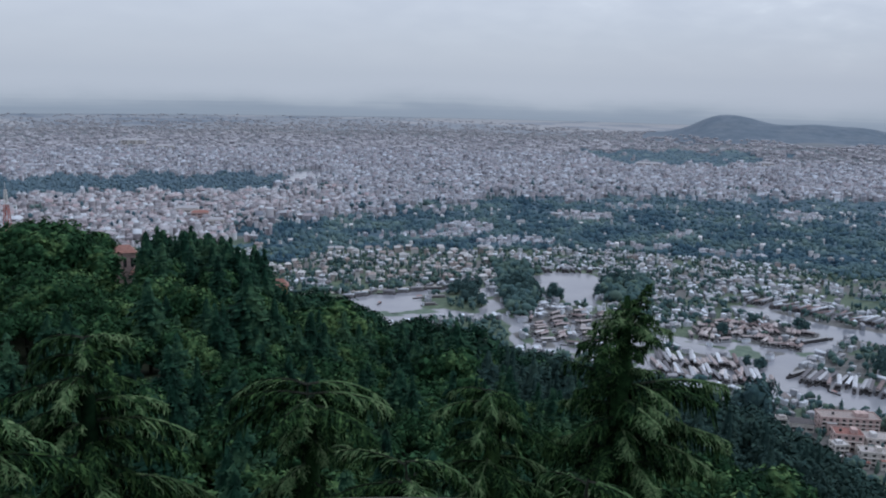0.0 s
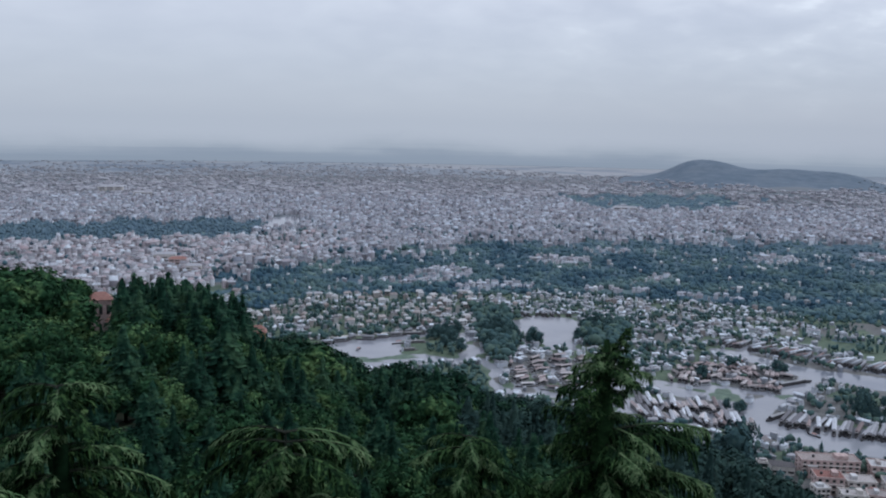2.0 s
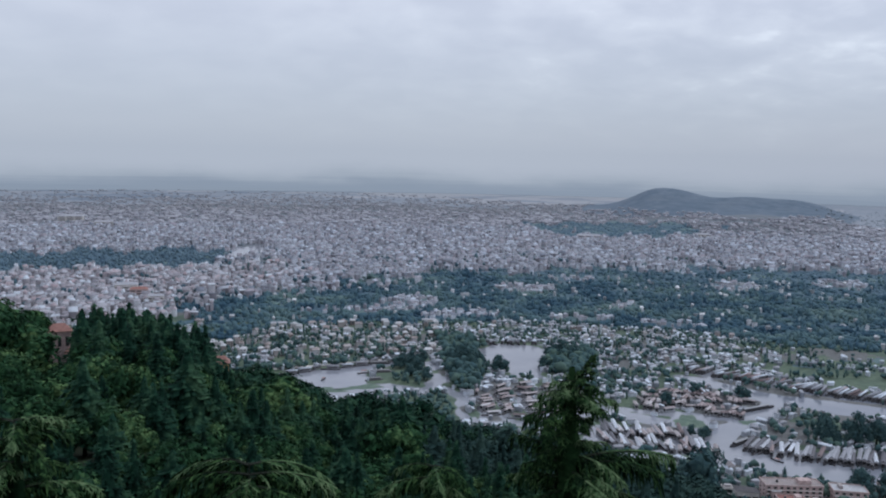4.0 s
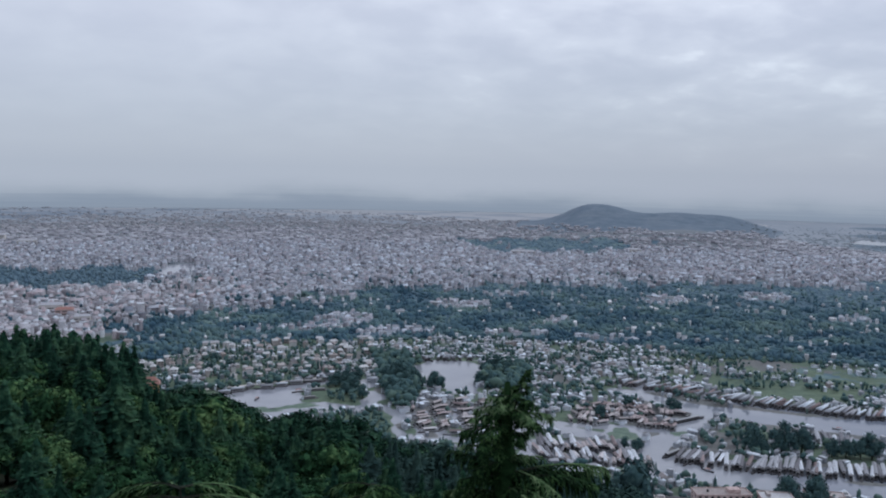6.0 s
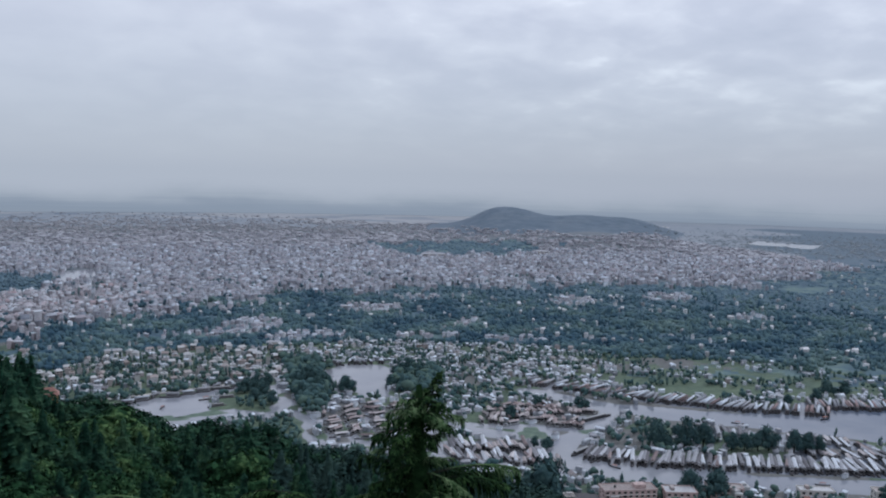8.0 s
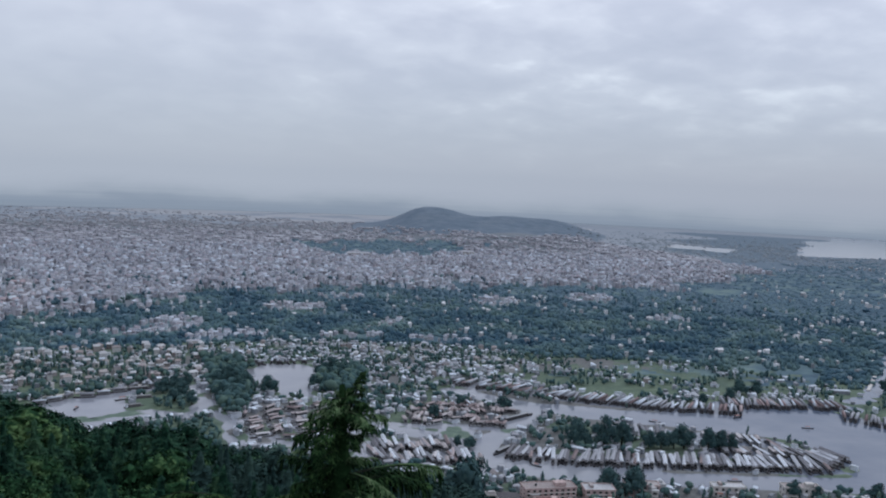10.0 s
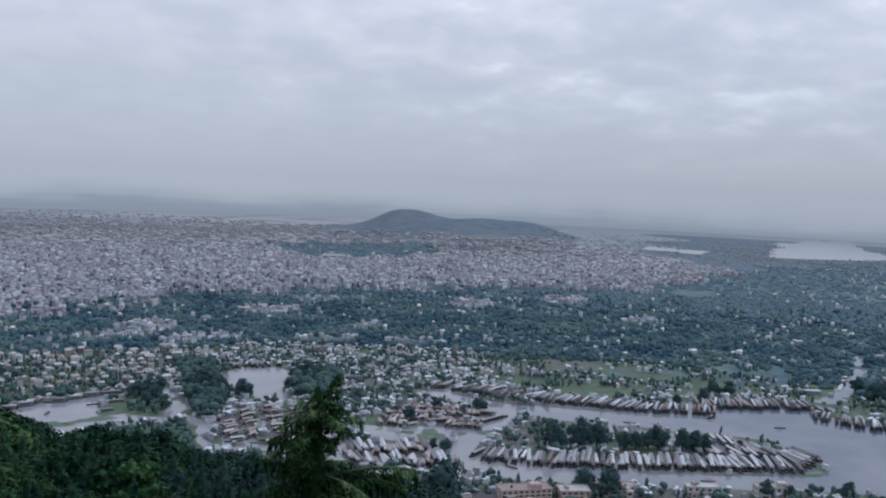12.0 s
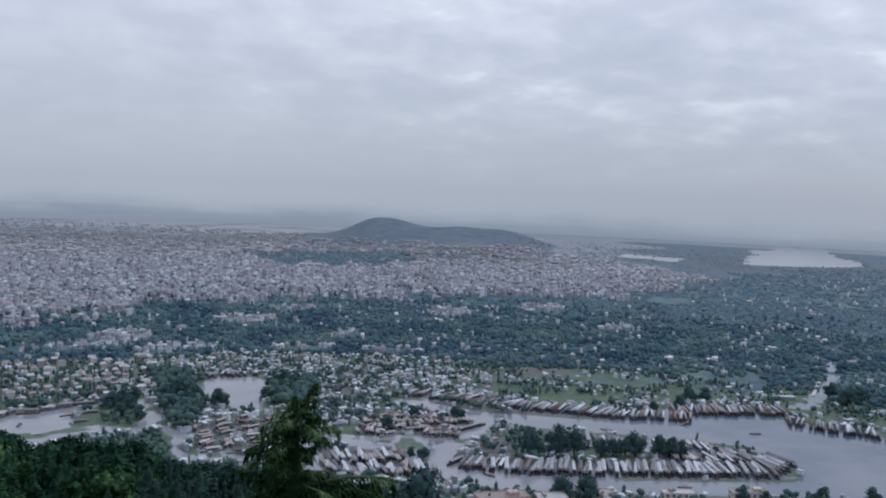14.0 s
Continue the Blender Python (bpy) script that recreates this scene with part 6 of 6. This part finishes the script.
def make_mast(az, r, top):
    x, y = spot(az, r)
    base = ground_z(x, y) - 0.3
    h = top - base
    ob = thing("radio_mast", "red and white steel lattice radio mast on the ridge", "mast")
    ob.matrix_basis = pose(x, y, base)
    n = 8
    for k in range(n):
        bm = bmesh.new()
        z0, z1 = h * k / n, h * (k + 1) / n
        w0, w1 = 2.6 * (1 - k / n) + 0.35, 2.6 * (1 - (k + 1) / n) + 0.35
        legs = [(-1, -1), (1, -1), (1, 1), (-1, 1)]
        for i, (a, b) in enumerate(legs):
            c, d = legs[(i + 1) % 4]
            strut(bm, (a * w0, b * w0, z0), (a * w1, b * w1, z1), 0.14)
            strut(bm, (a * w0, b * w0, z0), (c * w1, d * w1, z1), 0.08, sides=4)
            strut(bm, (a * w1, b * w1, z1), (c * w1, d * w1, z1), 0.08, sides=4)
        part("lattice_section", bm, M["mast_white" if k == n - 1 or k == n - 4 else "mast_red"], ob)
    bm = bmesh.new()
    strut(bm, (0, 0, h), (0, 0, h + 3), 0.08)
    part("antenna", bm, M["mast_white"], ob)


make_mast(-26.15, 400, 230 - 400 * math.tan(radians(6.6)) - 3)


# ---------------------------------------------------------------- landmarks of the town and the lake
def landmark(x, y, turn, l, w, h, finish, roof, label):
    """A large plain block that stands out among the houses."""
    ob = thing("public_building", label, "building", "large buildings in the town")
    ob.matrix_basis = pose(x, y, max(0.3, ground_z(x, y)), 0, 0, turn)
    part("wall", box(bmesh.new(), -l / 2, l / 2, -w / 2, w / 2, -1.0, h, 0.15), M[finish], ob)
    bm = bmesh.new()
    lo = [bm.verts.new(p) for p in ((-l / 2 - 0.6, -w / 2 - 0.6, h + 0.004), (l / 2 + 0.6, -w / 2 - 0.6, h + 0.004), (l / 2 + 0.6, w / 2 + 0.6, h + 0.004), (-l / 2 - 0.6, w / 2 + 0.6, h + 0.004))]
    p, q = bm.verts.new((-l / 2 + w * 0.3, 0, h + w * 0.22)), bm.verts.new((l / 2 - w * 0.3, 0, h + w * 0.22))
    for f in ((lo[0], lo[1], q, p), (lo[2], lo[3], p, q), (lo[1], lo[2], q), (lo[3], lo[0], p), lo[::-1]):
        bm.faces.new(f)
    part("roof", bm, M[roof], ob)
    for k in range(max(1, int(h / 4))):
        for i in range(3):
            cx = -l / 2 + l * (i + 0.5) / 3
            part("window", box(bmesh.new(), cx - l * 0.12, cx + l * 0.12, -w / 2 - 0.08, -w / 2 + 0.1, k * 4 + 1.4, k * 4 + 2.9), M["glass"], ob)


landmark(-935, 2720, 8, 70, 26, 16, "cream", "roof_pale", "long white institutional block in the far town")
landmark(-790, 2560, 15, 50, 22, 14, "cream", "roof_pale", "white college block with a pale roof")
landmark(-400, 1400, 10, 34, 16, 15, "cream", "roof_pale", "white multi-storey town building with dark window bands")
landmark(-372, 1368, 12, 26, 14, 13, "pink", "red_roof", "rose town building with a red roof")
landmark(-330, 1300, 8, 22, 12, 14, "cream", "roof_pale", "pale town block beside the hill's edge")
landmark(545, 2350, -12, 66, 20, 12, "cream", "roof_pale", "long white hall below the fort hill")
landmark(868, 2380, -20, 40, 20, 16, "cream", "roof_pale", "white building on the fort hill's lower slope")
landmark(246, 567, -12, 15, 9, 6, "cream", "timber", "white waterside house with a dark hipped roof")
landmark(60, 1172, 0, 18, 8, 6, "cream", "roof_pale", "long white shed among lakeside trees")
landmark(-135, 1142, 6, 20, 8, 6, "cream", "roof_pale", "pale warehouse among lakeside trees")


def pontoon(x0, y0, x1, y1, label):
    """A long narrow wooden barge with a low cabin."""
    run = math.hypot(x1 - x0, y1 - y0)
    ob = thing("barge", label, "barge", "barges on the channels")
    ob.matrix_basis = pose((x0 + x1) / 2, (y0 + y1) / 2, 0.1, 0, 0, math.degrees(math.atan2(y1 - y0, x1 - x0)))
    bm = bmesh.new()
    ring = [(-run / 2, 0.4), (-run / 2 + 4, 2.2), (run / 2 - 4, 2.2), (run / 2, 0.4), (run / 2, -0.4), (run / 2 - 4, -2.2), (-run / 2 + 4, -2.2), (-run / 2, -0.4)]
    low = [bm.verts.new((x, y * 0.8, -0.3)) for x, y in ring]
    top = [bm.verts.new((x, y, 1.1)) for x, y in ring]
    for i in range(8):
        bm.faces.new((low[i], low[(i + 1) % 8], top[(i + 1) % 8], top[i]))
    bm.faces.new(top)
    bm.faces.new(low[::-1])
    part("hull", bm, M["timber"], ob)
    part("cabin", box(bmesh.new(), -run * 0.32, run * 0.32, -1.5, 1.5, 1.104, 2.9, 0.08), M["timber"], ob)
    bm = bmesh.new()
    lo = [bm.verts.new(p) for p in ((-run * 0.33, -1.8, 2.905), (run * 0.33, -1.8, 2.905), (run * 0.33, 1.8, 2.905), (-run * 0.33, 1.8, 2.905))]
    p, q = bm.verts.new((-run * 0.33, 0, 3.6)), bm.verts.new((run * 0.33, 0, 3.6))
    for f in ((lo[0], lo[1], q, p), (lo[2], lo[3], p, q), (lo[1], lo[2], q), (lo[3], lo[0], p), lo[::-1]):
        bm.faces.new(f)
    part("roof", bm, M["cabin"], ob)


pontoon(318, 764, 362, 786, "long dark wooden barge lying across a channel mouth")
pontoon(276, 672, 300, 690, "dark wooden barge moored at the island's tip")
pontoon(-20, 944, 8, 949, "long pale-roofed barge beside a garden islet")
pontoon(-19, 906, 12, 912, "low dark barge beside a garden islet")
pontoon(-18, 875, 0, 880, "short dark barge at the islet's point")


def causeway(points, width, label):
    """A low paved bank along the water."""
    for (x0, y0), (x1, y1) in zip(points, points[1:]):
        run = math.hypot(x1 - x0, y1 - y0)
        ob = new("pavement", bpy.data.meshes.new("pavement"))
        bm = box(bmesh.new(), -run / 2, run / 2, -width / 2, width / 2, -1.5, 0.85, 0.12)
        bm.to_mesh(ob.data)
        bm.free()
        ob.data.materials.append(M["cream"])
        ob.matrix_basis = pose((x0 + x1) / 2, (y0 + y1) / 2, 0, 0, 0, math.degrees(math.atan2(y1 - y0, x1 - x0)))
        tagged(ob, label, "causeway", kind="structure")


causeway([(-180, 897), (-66, 938)], 5.0, "pale paved causeway along the bay's far bank")
causeway([(-65.5, 938.2), (4, 966)], 5.0, "pale paved causeway along the bay's far bank")
causeway([(4.5, 966.2), (44, 996)], 5.0, "pale paved causeway along the bay's far bank")
causeway([(800, 812), (872, 876)], 4.0, "pale stone bank beside the narrow canal")
causeway([(872.6, 876.6), (985, 998)], 4.0, "pale stone bank beside the narrow canal")
